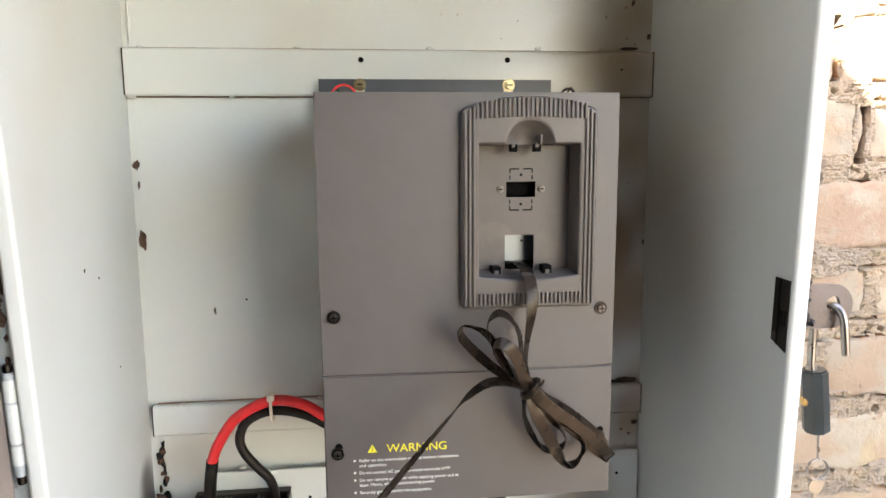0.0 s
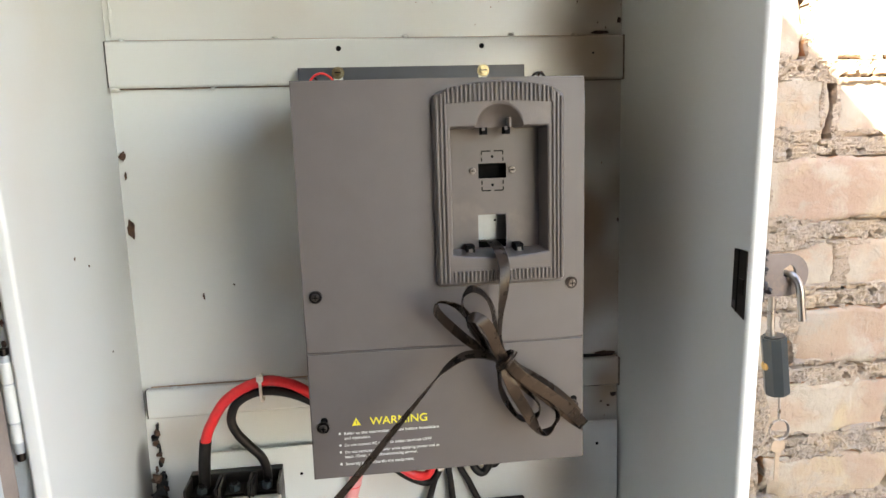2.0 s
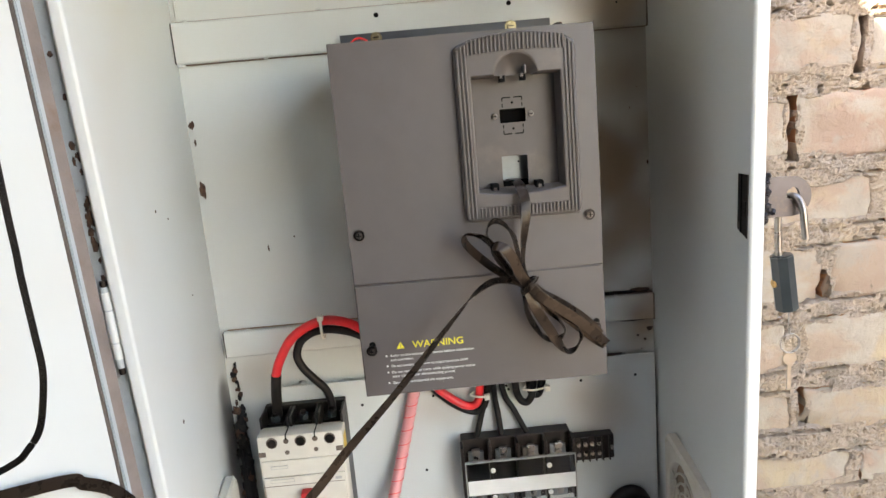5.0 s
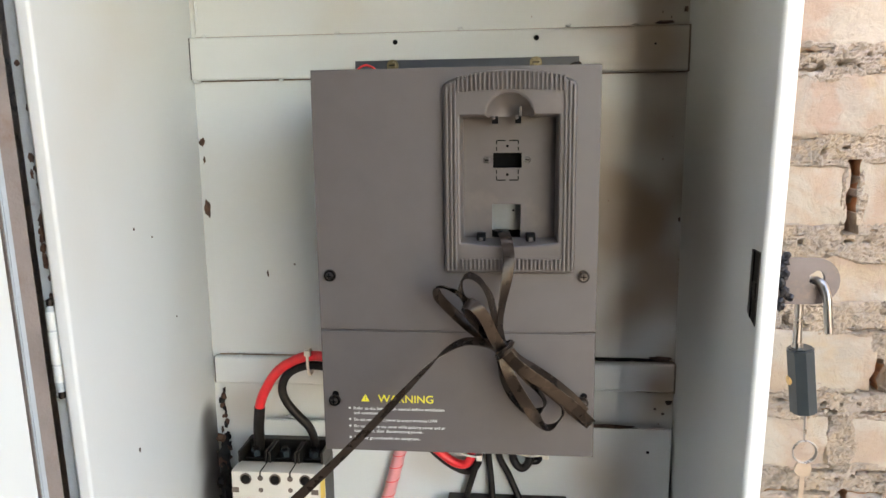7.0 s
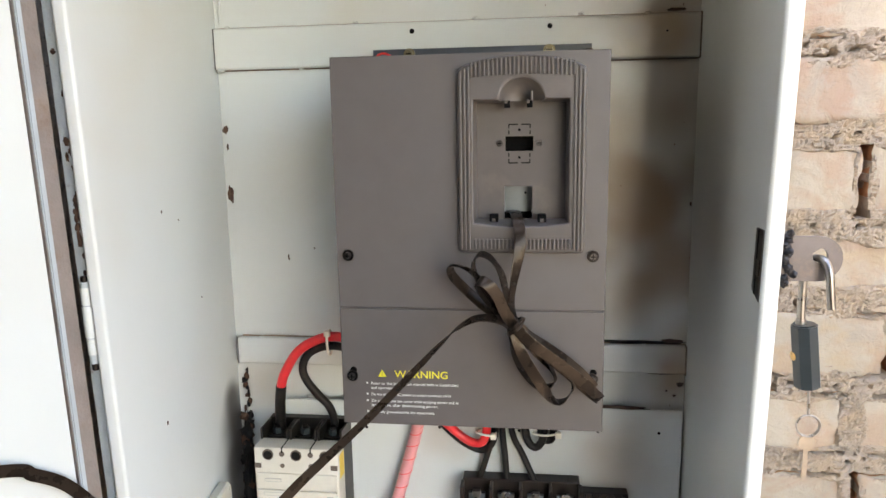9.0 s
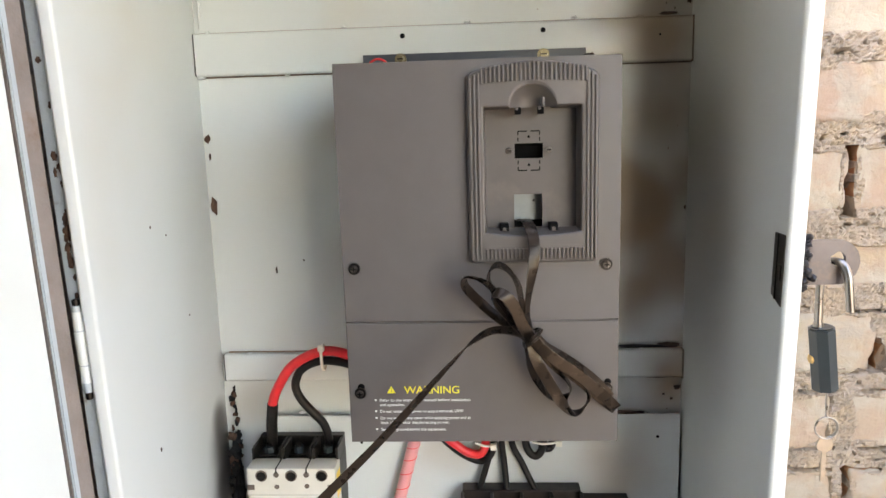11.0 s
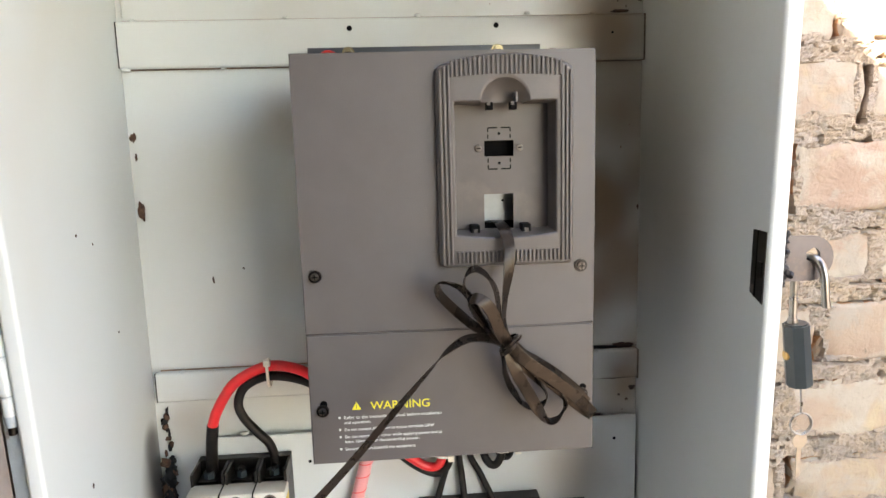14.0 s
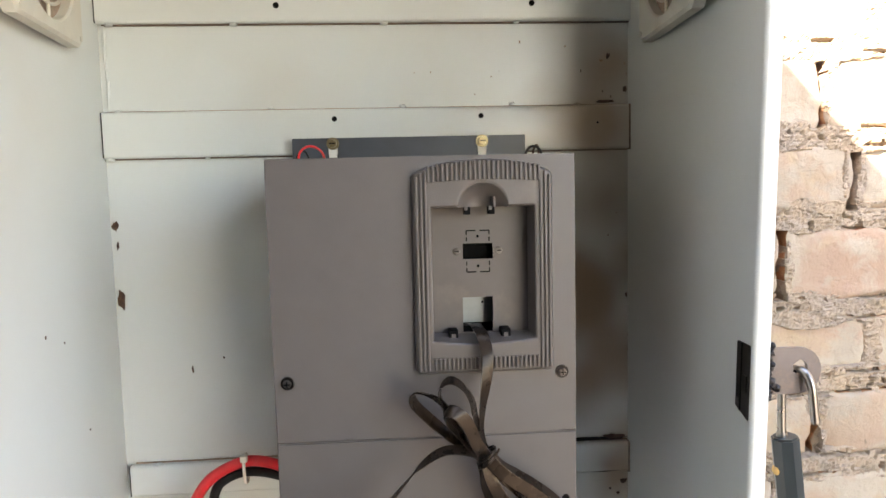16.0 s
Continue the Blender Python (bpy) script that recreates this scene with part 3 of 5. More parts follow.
# gutter, gasket channel, hinge and open door
part("gutter", leaned(box(-0.1590, LIPL - 0.0002, 0.6925, 0.6945, ZB, ZT)), M_GUTTER, cab, "grey gutter with rust spots")
for k in range(26):
    z = random.choice((random.uniform(1.49, 1.72), random.uniform(1.46, 1.62)))
    part("rust_flake", leaned(blob((-0.1505 + random.uniform(-0.003, 0.003), 0.692, z), random.uniform(0.0012, 0.0028), 0.0012, random.uniform(0.002, 0.005), seed=k + 60, sub=2, rough=0.9)), M_RUST, cab, smooth=70)
hinge = part("hinge", leaned(rod((-0.1500, 0.688, 1.411), (-0.1500, 0.688, 1.493), 0.0042, seg=16, bevel=0.0006)), M_GUTTER, cab, "painted barrel hinge with bright sleeves", smooth=40)
for z0, z1, r, m in ((1.470, 1.488, 0.0050, M_CAB), (1.420, 1.4365, 0.0050, M_CAB), (1.4375, 1.469, 0.0054, M_CAB), (1.4365, 1.4375, 0.0040, M_DARK), (1.469, 1.470, 0.0040, M_DARK), (1.404, 1.413, 0.0032, M_SCREW), (1.493, 1.499, 0.0034, M_SCREW)):
    part("sleeve", leaned(rod((-0.1500, 0.688, z0), (-0.1500, 0.688, z1), r, seg=18, bevel=0.0008)), m, hinge, smooth=40)

DA = radians(250)   # way of the open door, from the hinge outwards
DO = Vector((-0.1475, 0.664, 0))
DU = Vector((math.cos(DA), math.sin(DA), 0))
DN = Vector((-DU.y, DU.x, 0)) * -1
if DN.x < 0:
    DN = -DN


def on_door(u, n, z):
    return DO + DU * u + DN * n + Vector((0, 0, z))


def door_block(u0, u1, n0, n1, z0, z1):
    own = bmesh.new()
    hexa(own, [on_door(u0, n1, z0), on_door(u1, n1, z0), on_door(u1, n1, z1), on_door(u0, n1, z1), on_door(u0, n0, z0), on_door(u1, n0, z0), on_door(u1, n0, z1), on_door(u0, n0, z1)])
    bmesh.ops.bevel(own, geom=own.edges[:], offset=0.001, segments=2, affect='EDGES')
    return leaned(own)


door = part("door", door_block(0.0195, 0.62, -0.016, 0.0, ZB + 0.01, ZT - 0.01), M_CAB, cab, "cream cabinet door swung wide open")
part("gasket", door_block(-0.002, 0.019, -0.014, 0.003, ZB + 0.01, ZT - 0.01), M_RUSTY, door, "brown rusty gasket channel along the hinge edge")
part("gasket_lip", door_block(0.0135, 0.0192, 0.003, 0.0060, ZB + 0.01, ZT - 0.01), M_GUTTER, door, "grey rubber lip of the gasket")


# ---- inverter ----
IX0, IX1, IZ0, IZ1, IY = 0.0765, 0.3550, 1.317, 1.707, 0.780
SEAM = 1.448
inv = thing("inverter", (0.215, 1.03, IZ0), "dark grey metal inverter with its keypad taken out", "inverter")
part("body", box(IX0 + 0.002, IX1 - 0.002, IY + 0.055, 1.028, IZ0 + 0.004, IZ1 - 0.003, bevel=0.002), M_GREY, inv)
BX0, BX1, BZ0, BZS, BZA = 0.2060, 0.3325, 1.509, 1.693, 1.7035     # keypad bezel
RX0, RX1, RZ0, RZ1 = 0.2225, 0.3155, 1.540, 1.6605                # recess
HOLE = (RX0 - 0.004, RX1 + 0.004, RZ0 - 0.004, 1.684)


def ring_plate(x0, x1, z0, z1, hole, y0, y1, bevel):
    bm = plate_with_holes(x0, x1, y0, y1, z0, z1, [hole] if hole else [])
    es = [e for e in bm.edges if all(abs(v.co.y - y0) < 1e-6 for v in e.verts)
          and any(all(abs(v.co[i] - c) < 1e-6 for v in e.verts) for i, c in ((0, x0), (0, x1), (2, z0), (2, z1)))]
    bmesh.ops.bevel(bm, geom=es, offset=bevel, segments=3, affect='EDGES')
    return bm


part("upper_cover", ring_plate(IX0, IX1, SEAM + 0.0004, IZ1, HOLE, IY, IY + 0.014, 0.0014), M_GREY, inv, smooth=40)
low = part("lower_cover", ring_plate(IX0, IX1, IZ0, SEAM - 0.0004, None, IY, IY + 0.014, 0.0014), M_GREY, inv, smooth=40)
# return edge of the bent cover along its top
part("top_edge", box(IX0, IX1, IY + 0.014, IY + 0.05, IZ1 - 0.002, IZ1, bevel=0.0006), M_GREY, inv)
part("mounting_flange", plate_with_holes(0.067, 0.358, 1.0285, 1.0305, 1.30, 1.7425, [(0.111, 0.123, 1.722, 1.733), (0.297, 0.309, 1.722, 1.733)]), M_BLUE, inv, "blue-grey mounting flange with keyholes")
for x in (0.117, 0.303):
    b = part("bolt", rod((x, 1.0285, 1.7355), (x, 1.026, 1.7355), 0.0078, seg=24, bevel=0.0006), M_BRASS, inv, "yellow zinc plated bolt", smooth=40)
    part("bolt_head", rod((x, 1.026, 1.7355), (x, 1.0205, 1.7355), 0.0055, 0.0048, seg=20, bevel=0.001), M_BRASS, b, smooth=40)
    part("drive", box(x - 0.0038, x + 0.0038, 1.0200, 1.0206, 1.7347, 1.7363), M_SCREW, b)
    part("tab", box(x - 0.005, x + 0.005, 1.0270, 1.0284, 1.718, 1.730), M_WHITE, inv)

# keypad bezel


def outline(x0, x1, z0, zs, r, y, top, low):
    """Closed frame outline: rounded corners, a bottom edge low(u) and a top edge top(u), u from -1 to 1."""
    pts = []
    for k in range(7):
        a = radians(180 + 15 * k)
        pts.append((x0 + r + r * math.cos(a), y, z0 + r + r * math.sin(a)))
    for k in range(1, 12):
        u = -1 + 2 * k / 12
        pts.append(((x0 + x1) / 2 + ((x1 - x0) / 2 - r) * u, y, z0 - low(u)))
    for k in range(7):
        a = radians(270 + 15 * k)
        pts.append((x1 - r + r * math.cos(a), y, z0 + r + r * math.sin(a)))
    for k in range(4):
        a = radians(25 * k)
        pts.append((x1 - r + r * math.cos(a), y, zs - r + r * math.sin(a)))
    for k in range(1, 72):
        u = 1 - 2 * k / 72
        pts.append(((x0 + x1) / 2 + ((x1 - x0) / 2 - r * 0.6) * u, y, zs + top((x0 + x1) / 2 + ((x1 - x0) / 2 - r * 0.6) * u, u)))
    for k in range(4):
        a = radians(105 + 25 * k)
        pts.append((x0 + r + r * math.cos(a), y, zs - r + r * math.sin(a)))
    return pts


cx = (RX0 + RX1) / 2 + 0.0003
NR = 0.0212     # radius of the finger notch


def bezel_outline(grow, y):
    return outline(BX0 - grow, BX1 + grow, BZ0 - grow, BZS + grow, 0.006 + grow, y, lambda x, u: (BZA - BZS) * (1 - u * u), lambda u: 0.0)


def recess_outline(grow, y, bow=0.0035):
    rr = NR + grow
    return outline(RX0 - grow, RX1 + grow, RZ0 - grow, RZ1 + grow, 0.0016, y, lambda x, u: math.sqrt(max(0.0, rr * rr - (x - cx) ** 2)) * 0.95, lambda u: bow * (1 - u * u))


bm = loop_prism([bezel_outline(0.0, IY + 0.0005), bezel_outline(0.0, IY - 0.0055), bezel_outline(-0.0014, IY - 0.0078), bezel_outline(-0.0028, IY - 0.0084), bezel_outline(-0.0031, IY - 0.0084),
                 recess_outline(0.0022, IY - 0.0084), recess_outline(0.0019, IY - 0.0084), recess_outline(0.0006, IY - 0.0074), recess_outline(0.0, IY - 0.0045), recess_outline(-0.0012, IY + 0.0205, 0.001)], (False, False))
bezel = part("keypad_bezel", bm, M_BEZEL, inv, "ribbed grey plastic keypad frame", smooth=35)
dish = bmesh.new()
rows = []
for i in range(9):
    q = 1.04 - 1.04 * i / 8
    rows.append([dish.verts.new((cx + NR * q * math.cos(math.pi * k / 24), IY - 0.0060 + 0.0125 * (1 - q ** 2.2), RZ1 - 0.0004 + 0.95 * NR * q * math.sin(math.pi * k / 24))) for k in range(25)])
for a, b in zip(rows, rows[1:]):
    for k in range(24):
        if (a[k].co - b[k].co).length > 1e-7:
            dish.faces.new((a[k], a[k + 1], b[k + 1], b[k]))
part("finger_notch", dish, M_BEZEL, bezel, "smooth half-round finger notch", smooth=60)
# ribs down both sides and short bars at top and bottom
for x in (0.2095, 0.2135, 0.2175, 0.3215, 0.3255, 0.3293):
    top = {0.2095: 1.688, 0.2135: 1.6915, 0.2175: 1.6935, 0.3215: 1.6935, 0.3255: 1.6915, 0.3293: 1.688}[x]
    part("rib", box(x - 0.0011, x + 0.0011, IY - 0.0106, IY - 0.0080, 1.5125, top, bevel=0.0006), M_BEZEL, bezel)
for z, lo, hi, h in ((1.5185, 0.2235, 0.3175, 0.0), (1.688, 0.2205, 0.3200, 0.9)):
    n = 25
    for k in range(n):
        x = lo + (hi - lo) * k / (n - 1)
        u = (x - (BX0 + BX1) / 2) / ((BX1 - BX0) / 2)
        dz = (h * 0.0085 * (1 - u * u)) if h else 0
        hl = 0.0052 if not h else 0.0065
        part("rib", box(x - 0.0011, x + 0.0011, IY - 0.0106, IY - 0.0080, z - hl + dz * 0.45, z + hl + dz, bevel=0.0005, seg=1), M_BEZEL, bezel)
# tray of the recess with its two windows
TY = IY + 0.020
PORT, WIN = (0.2530, 0.2815, 1.6105, 1.6255), (0.2520, 0.2805, 1.541, 1.5745)
tray = part("recess_tray", plate_with_holes(RX0 - 0.006, RX1 + 0.006, TY, TY + 0.0016, RZ0 - 0.012, RZ1 + 0.004, [PORT, WIN]), M_BEZEL, bezel)
# socket and board coloured near-black for the shade inside the port
part("socket", box(PORT[0] - 0.002, PORT[1] + 0.002, TY + 0.012, TY + 0.030, PORT[2] - 0.003, PORT[3] + 0.003), M_DARK, inv)
part("shaded_board", box(0.235, 0.30, TY + 0.0115, TY + 0.0118, 1.598, 1.640), M_DARK, inv)
part("inner_plate", box(0.235, 0.300, TY + 0.022, TY + 0.024, 1.546, 1.59), M_GALV, inv, "bright galvanised plate seen through the window")
part("plate_hole", rod((0.2735, TY + 0.0215, 1.566), (0.2735, TY + 0.0222, 1.566), 0.0013, seg=12), M_DARK, inv)
part("inner_shade", box(0.225, 0.31, TY + 0.0245, TY + 0.03, 1.52, 1.60), M_DARK, inv)
for x in (0.2470, 0.2870):
    s = part("screw", rod((x, TY, 1.6185), (x, TY - 0.0030, 1.6185), 0.0036, 0.0024, seg=18, bevel=0.0008), M_HEAD, inv, smooth=40)
    part("drive", box(x - 0.002, x + 0.002, TY - 0.0031, TY - 0.0027, 1.6180, 1.6190), M_DARK, s)
for z0, z1, zc in ((1.6275, 1.6375, 1.632), (1.5985, 1.6085, 1.604)):
    for a in ((0.2565, 0.2655, z1 if z0 > 1.61 else z0), (0.2690, 0.2780, z1 if z0 > 1.61 else z0)):
        part("guide_mark", box(a[0], a[1], TY - 0.0004, TY + 0.0002, a[2] - 0.0006, a[2] + 0.0006), M_DARK, tray)
    for x in (0.2565, 0.2780):
        part("guide_mark", box(x - 0.00055, x + 0.00055, TY - 0.0004, TY + 0.0002, z0, z0 + 0.0038), M_DARK, tray)
        part("guide_mark", box(x - 0.00055, x + 0.00055, TY - 0.0004, TY + 0.0002, z1 - 0.0038, z1), M_DARK, tray)
    part("guide_hole", rod((0.2672, TY - 0.0004, zc), (0.2672, TY + 0.0002, zc), 0.0014, seg=10), M_DARK, tray)
for x in (0.2560, 0.2780):
    part("clip", box(x - 0.0034, x + 0.0024, IY - 0.0040, IY + 0.008, 1.6535, 1.6604, bevel=0.0005), M_DARK, bezel, "black hook at the recess edge")
    part("clip_face", box(x - 0.0034, x - 0.0004, IY - 0.0050, IY - 0.0036, 1.6575, 1.6608, bevel=0.0004), M_BEZEL, bezel)
part("clip_nib", box(0.2785, 0.2805, IY - 0.0078, IY + 0.004, 1.6602, 1.6690, bevel=0.0005), M_BEZEL, bezel)
for x in (0.2415, 0.2905):
    part("foot", box(x - 0.0044, x + 0.0044, IY + 0.006, TY, 1.5385, 1.5462, bevel=0.0008), M_DARK, bezel, "black rubber foot")
    part("foot_slot", box(x - 0.0018, x + 0.0018, IY + 0.0055, IY + 0.007, 1.5385, 1.5425), M_BEZEL, bezel)


def cover_screw(x, z, keyhole):
    s = part("cover_screw", rod((x, IY + 0.0005, z), (x, IY - 0.0016, z), 0.0062, seg=22, bevel=0.0005), M_SCREW, inv, "dark cross-head screw with a washer", smooth=40)
    part("screw_head", rod((x, IY - 0.0016, z), (x, IY - 0.0048, z), 0.0042, 0.0030, seg=18, bevel=0.0008), M_HEAD, s, smooth=40)
    part("drive", box(x - 0.0027, x + 0.0027, IY - 0.0052, IY - 0.0046, z - 0.0005, z + 0.0005), M_DARK, s)
    part("drive", box(x - 0.0005, x + 0.0005, IY - 0.0052, IY - 0.0046, z - 0.0027, z + 0.0027), M_DARK, s)
    if keyhole:
        part("keyhole", rod((x + 0.0012, IY - 0.0004, z + 0.0066), (x + 0.0012, IY + 0.0004, z + 0.0066), 0.0036, seg=20), M_DARK, s)


for x, z, k in ((0.0885, 1.5045, False), (0.3415, 1.5050, False), (0.0885, 1.3720, True), (0.3430, 1.3755, True)):
    cover_screw(x, z, k)

# warning print on the lower cover
tri = bmesh.new()
loop_prism([[(0.1165, yy, 1.3715), (0.1255, yy, 1.3715), (0.1210, yy, 1.3795)] for yy in (IY - 0.0003, IY - 0.0001)], bm=tri)
part("warning_triangle", tri, M_YELLOW, low, "yellow warning triangle")
part("warning_bolt", box(0.1207, 0.1213, IY - 0.00045, IY - 0.00035, 1.3728, 1.3770), M_GREY, low)
text_mesh("WARNING", 0.0115, 0.1345, IY - 0.0003, 1.3710, M_YELLOW, low, "lettering", 0.0575, 0.00005, "yellow capital lettering")
for k, (line, dx) in enumerate((("Refer to the instruction manual before installation", 0), ("and operation.", 0), ("Do not connect AC power to output terminals UVW", 0),
                                ("Do not remove any cover while applying power and at", 0), ("least 10min. after disconnecting power.", 0), ("Securely ground(earth) the equipment.", 0))):
    z = (1.3625, 1.3575, 1.3502, 1.3428, 1.3378, 1.3302)[k]
    size = 0.0043
    text_mesh(line, size, 0.1085, IY - 0.0003, z, M_PRINT, low, "lettering", 0.00186 * len(line), 0.00004)
    if k in (0, 2, 3, 5):
        part("bullet", rod((0.1042, IY - 0.0003, z + 0.0016), (0.1042, IY - 0.0001, z + 0.0016), 0.0012, seg=10), M_PRINT, low)

# ---- ribbon cable ----
rib = thing("ribbon_cable", (0.265, 0.752, 1.437), "dark brown flat ribbon cable coiled and tied before the inverter", "cable")
X, Y, Z = Vector((1, 0, 0)), Vector((0, 1, 0)), Vector((0, 0, 1))
RW = 0.0128


def strand(name, pts, sides, w=RW):
    return part(name, ribbon(pts, sides, w), M_RIBBON, rib, smooth=60)


strand("strand", [(0.2592, 0.8060, 1.5470), (0.2624, 0.7920, 1.5497), (0.2654, 0.7700, 1.5458), (0.2681, 0.7620, 1.5359), (0.2689, 0.7570, 1.5240), (0.2668, 0.7530, 1.5065), (0.2632, 0.7500, 1.4866), (0.2607, 0.7460, 1.4668), (0.2619, 0.7430, 1.4513), (0.2644, 0.7410, 1.4413)],
       [X, X, X, X, X + Y * 0.2, X + Y * 0.5, X * 0.7 + Y * 0.8, X * 0.5 + Y * 0.9, X * 0.6 + Y * 0.7, X], 0.0112)
strand("coil", [(0.2631, 0.7450, 1.4402), (0.2513, 0.7500, 1.4476), (0.2347, 0.7540, 1.4566), (0.2147, 0.7540, 1.4749), (0.2020, 0.7480, 1.4908), (0.2015, 0.7420, 1.5004), (0.2112, 0.7400, 1.5013), (0.2255, 0.7420, 1.4923), (0.2387, 0.7450, 1.4713), (0.2542, 0.7450, 1.4488), (0.2641, 0.7440, 1.4405)],
       [X * 0.4 + Y, Y + Z * 0.5 + X * 0.3, Y * 0.8 + Z * 0.6 + X * 0.45, Y * 0.7 + Z * 0.6 + X * 0.5, Y * 0.8 + X * 0.6, Y + X * 0.2 - Z * 0.3, Y - Z * 0.5, Y * 0.8 - Z * 0.5 - X * 0.4, Y - Z * 0.3 - X * 0.3, Y + X * 0.4, X], 0.0112)
strand("coil", [(0.2634, 0.7420, 1.4417), (0.2580, 0.7440, 1.4558), (0.2555, 0.7400, 1.4752), (0.2511, 0.7320, 1.4962), (0.2418, 0.7280, 1.5112), (0.2314, 0.7280, 1.5157), (0.2243, 0.7340, 1.5068), (0.2269, 0.7410, 1.4902), (0.2410, 0.7460, 1.4676), (0.2543, 0.7460, 1.4485), (0.2630, 0.7440, 1.4412)],
       [X, X * 0.8 + Y * 0.7, X * 0.5 + Y, X * 0.5 + Y, Y + Z * 0.5, Y + Z * 0.35, Y + X * 0.2, Y + X * 0.3, Y + X * 0.5, X + Y, X], 0.0112)
strand("coil", [(0.2629, 0.7380, 1.4429), (0.2546, 0.7310, 1.4581), (0.2489, 0.7250, 1.4733), (0.2417, 0.7210, 1.4851), (0.2332, 0.7220, 1.4907), (0.2271, 0.7280, 1.4870), (0.2306, 0.7350, 1.4764), (0.2420, 0.7410, 1.4607), (0.2549, 0.7420, 1.4472), (0.2633, 0.7410, 1.4413)],
       [X, X * 0.9 + Y * 0.4, X + Y * 0.3 + Z * 0.3, X * 0.7 + Z * 0.7 + Y * 0.3, Z * 0.7 + Y * 0.7, Y, Y + X * 0.3, Y + X * 0.4, X + Y, X], 0.0112)
strand("strap", [(0.2652, 0.7380, 1.4414), (0.2744, 0.7370, 1.4308), (0.2881, 0.7380, 1.4190), (0.3059, 0.7420, 1.4051), (0.3274, 0.7500, 1.3858), (0.3460, 0.7600, 1.3653), (0.3498, 0.7660, 1.3589), (0.3393, 0.7700, 1.3657), (0.3166, 0.7660, 1.3869), (0.2911, 0.7560, 1.4114), (0.2665, 0.7450, 1.4378)],
       [X * 0.7 + Z * 0.7, X * 0.6 + Z, X * 0.55 + Z, X * 0.6 + Z, X * 0.8 + Z, X + Z, X + Z, X * 0.7 + Z, X * 0.6 + Z, X + Z, X], 0.0112)
strand("strap", [(0.2666, 0.7420, 1.4421), (0.2776, 0.7430, 1.4325), (0.2939, 0.7450, 1.4218), (0.3110, 0.7500, 1.4085), (0.3290, 0.7570, 1.3907), (0.3436, 0.7630, 1.3726)],
       [X + Z, X * 0.5 + Z * 0.6 + Y * 0.8, X * 0.5 + Z * 0.6 + Y * 0.9, X * 0.5 + Z * 0.6 + Y * 0.9, X * 0.6 + Z + Y * 0.5, X * 0.8 + Z], 0.0100)
strand("coil", [(0.2636, 0.7400, 1.4393), (0.2667, 0.7390, 1.4254), (0.2727, 0.7390, 1.4111), (0.2822, 0.7420, 1.3938), (0.2946, 0.7500, 1.3715), (0.3071, 0.7580, 1.3580), (0.3187, 0.7620, 1.3629), (0.3225, 0.7630, 1.3753), (0.3137, 0.7610, 1.3907), (0.2911, 0.7560, 1.4128), (0.2667, 0.7460, 1.4368)],
       [X, X + Y * 0.3, X + Z * 0.45, X + Z * 0.5, X * 0.7 + Z * 0.4 + Y * 0.5, Y + Z * 0.2, Y + X * 0.3, Y - X * 0.2, Y + Z * 0.5, X * 0.5 + Z, X], 0.0112)
strand("coil", [(0.2635, 0.7480, 1.4363), (0.2620, 0.7540, 1.4235), (0.2633, 0.7600, 1.4084), (0.2706, 0.7650, 1.3905), (0.2838, 0.7680, 1.3718), (0.2981, 0.7670, 1.3705), (0.3049, 0.7650, 1.3784), (0.2989, 0.7630, 1.3937), (0.2808, 0.7570, 1.4171), (0.2659, 0.7490, 1.4355)],
       [X, Y + X * 0.6, Y + X * 0.5, Y + X * 0.5 + Z * 0.4, Y + Z * 0.3, Y + Z * 0.2, Y + X * 0.3, Y + Z * 0.6, X + Z * 0.8, X], 0.0112)
for dz, r in ((0.0, 0.0105), (0.0030, 0.0100), (-0.0026, 0.0098)):   # wire wound round the waist of the bundle
    part("tie", tube([(0.2644 + r * (math.cos(a) * 0.75), 0.7410 + 0.9 * r * math.sin(a), 1.4413 + dz + 0.6 * r * math.cos(a)) for a in (2 * math.pi * k / 14 for k in range(15))], 0.0012, seg=8, n=3), M_RIBBON, rib, "twisted wire tie", smooth=60)
part("tie_end", tube([(0.268, 0.734, 1.444), (0.272, 0.731, 1.449), (0.274, 0.731, 1.453)], 0.0010, seg=8), M_RIBBON, rib, smooth=60)
strand("tail", [(0.2637, 0.7410, 1.4401), (0.2535, 0.7400, 1.4464), (0.2379, 0.7410, 1.4495), (0.2244, 0.7410, 1.4482), (0.2095, 0.7380, 1.4404), (0.1910, 0.7320, 1.4245), (0.150, 0.722, 1.382), (0.112, 0.708, 1.345), (0.062, 0.690, 1.300),
                (0.010, 0.668, 1.252), (-0.060, 0.650, 1.215), (-0.118, 0.652, 1.240), on_door(0.004, 0.014, 1.272), on_door(0.017, 0.013, 1.293), on_door(0.036, 0.012, 1.317), on_door(0.060, 0.011, 1.336), on_door(0.087, 0.011, 1.352), on_door(0.24, 0.009, 1.40)],
       [X + Z, Y * 0.8 + Z * 0.6, Y + Z * 0.5, Y + Z * 0.45, Y + Z * 0.2, Y * 0.8 + X * 0.3 - Z * 0.25, Y * 0.6 + X * 0.5 - Z * 0.4, X * 0.6 - Z * 0.6 + Y * 0.7, X * 0.7 - Z * 0.7 + Y * 0.5, X * 0.7 - Z * 0.7 + Y * 0.4, Z, Z - X * 0.4, Z + DU * 0.4, Z + DU * 0.4, Z, Z, Z, Z], 0.0112)

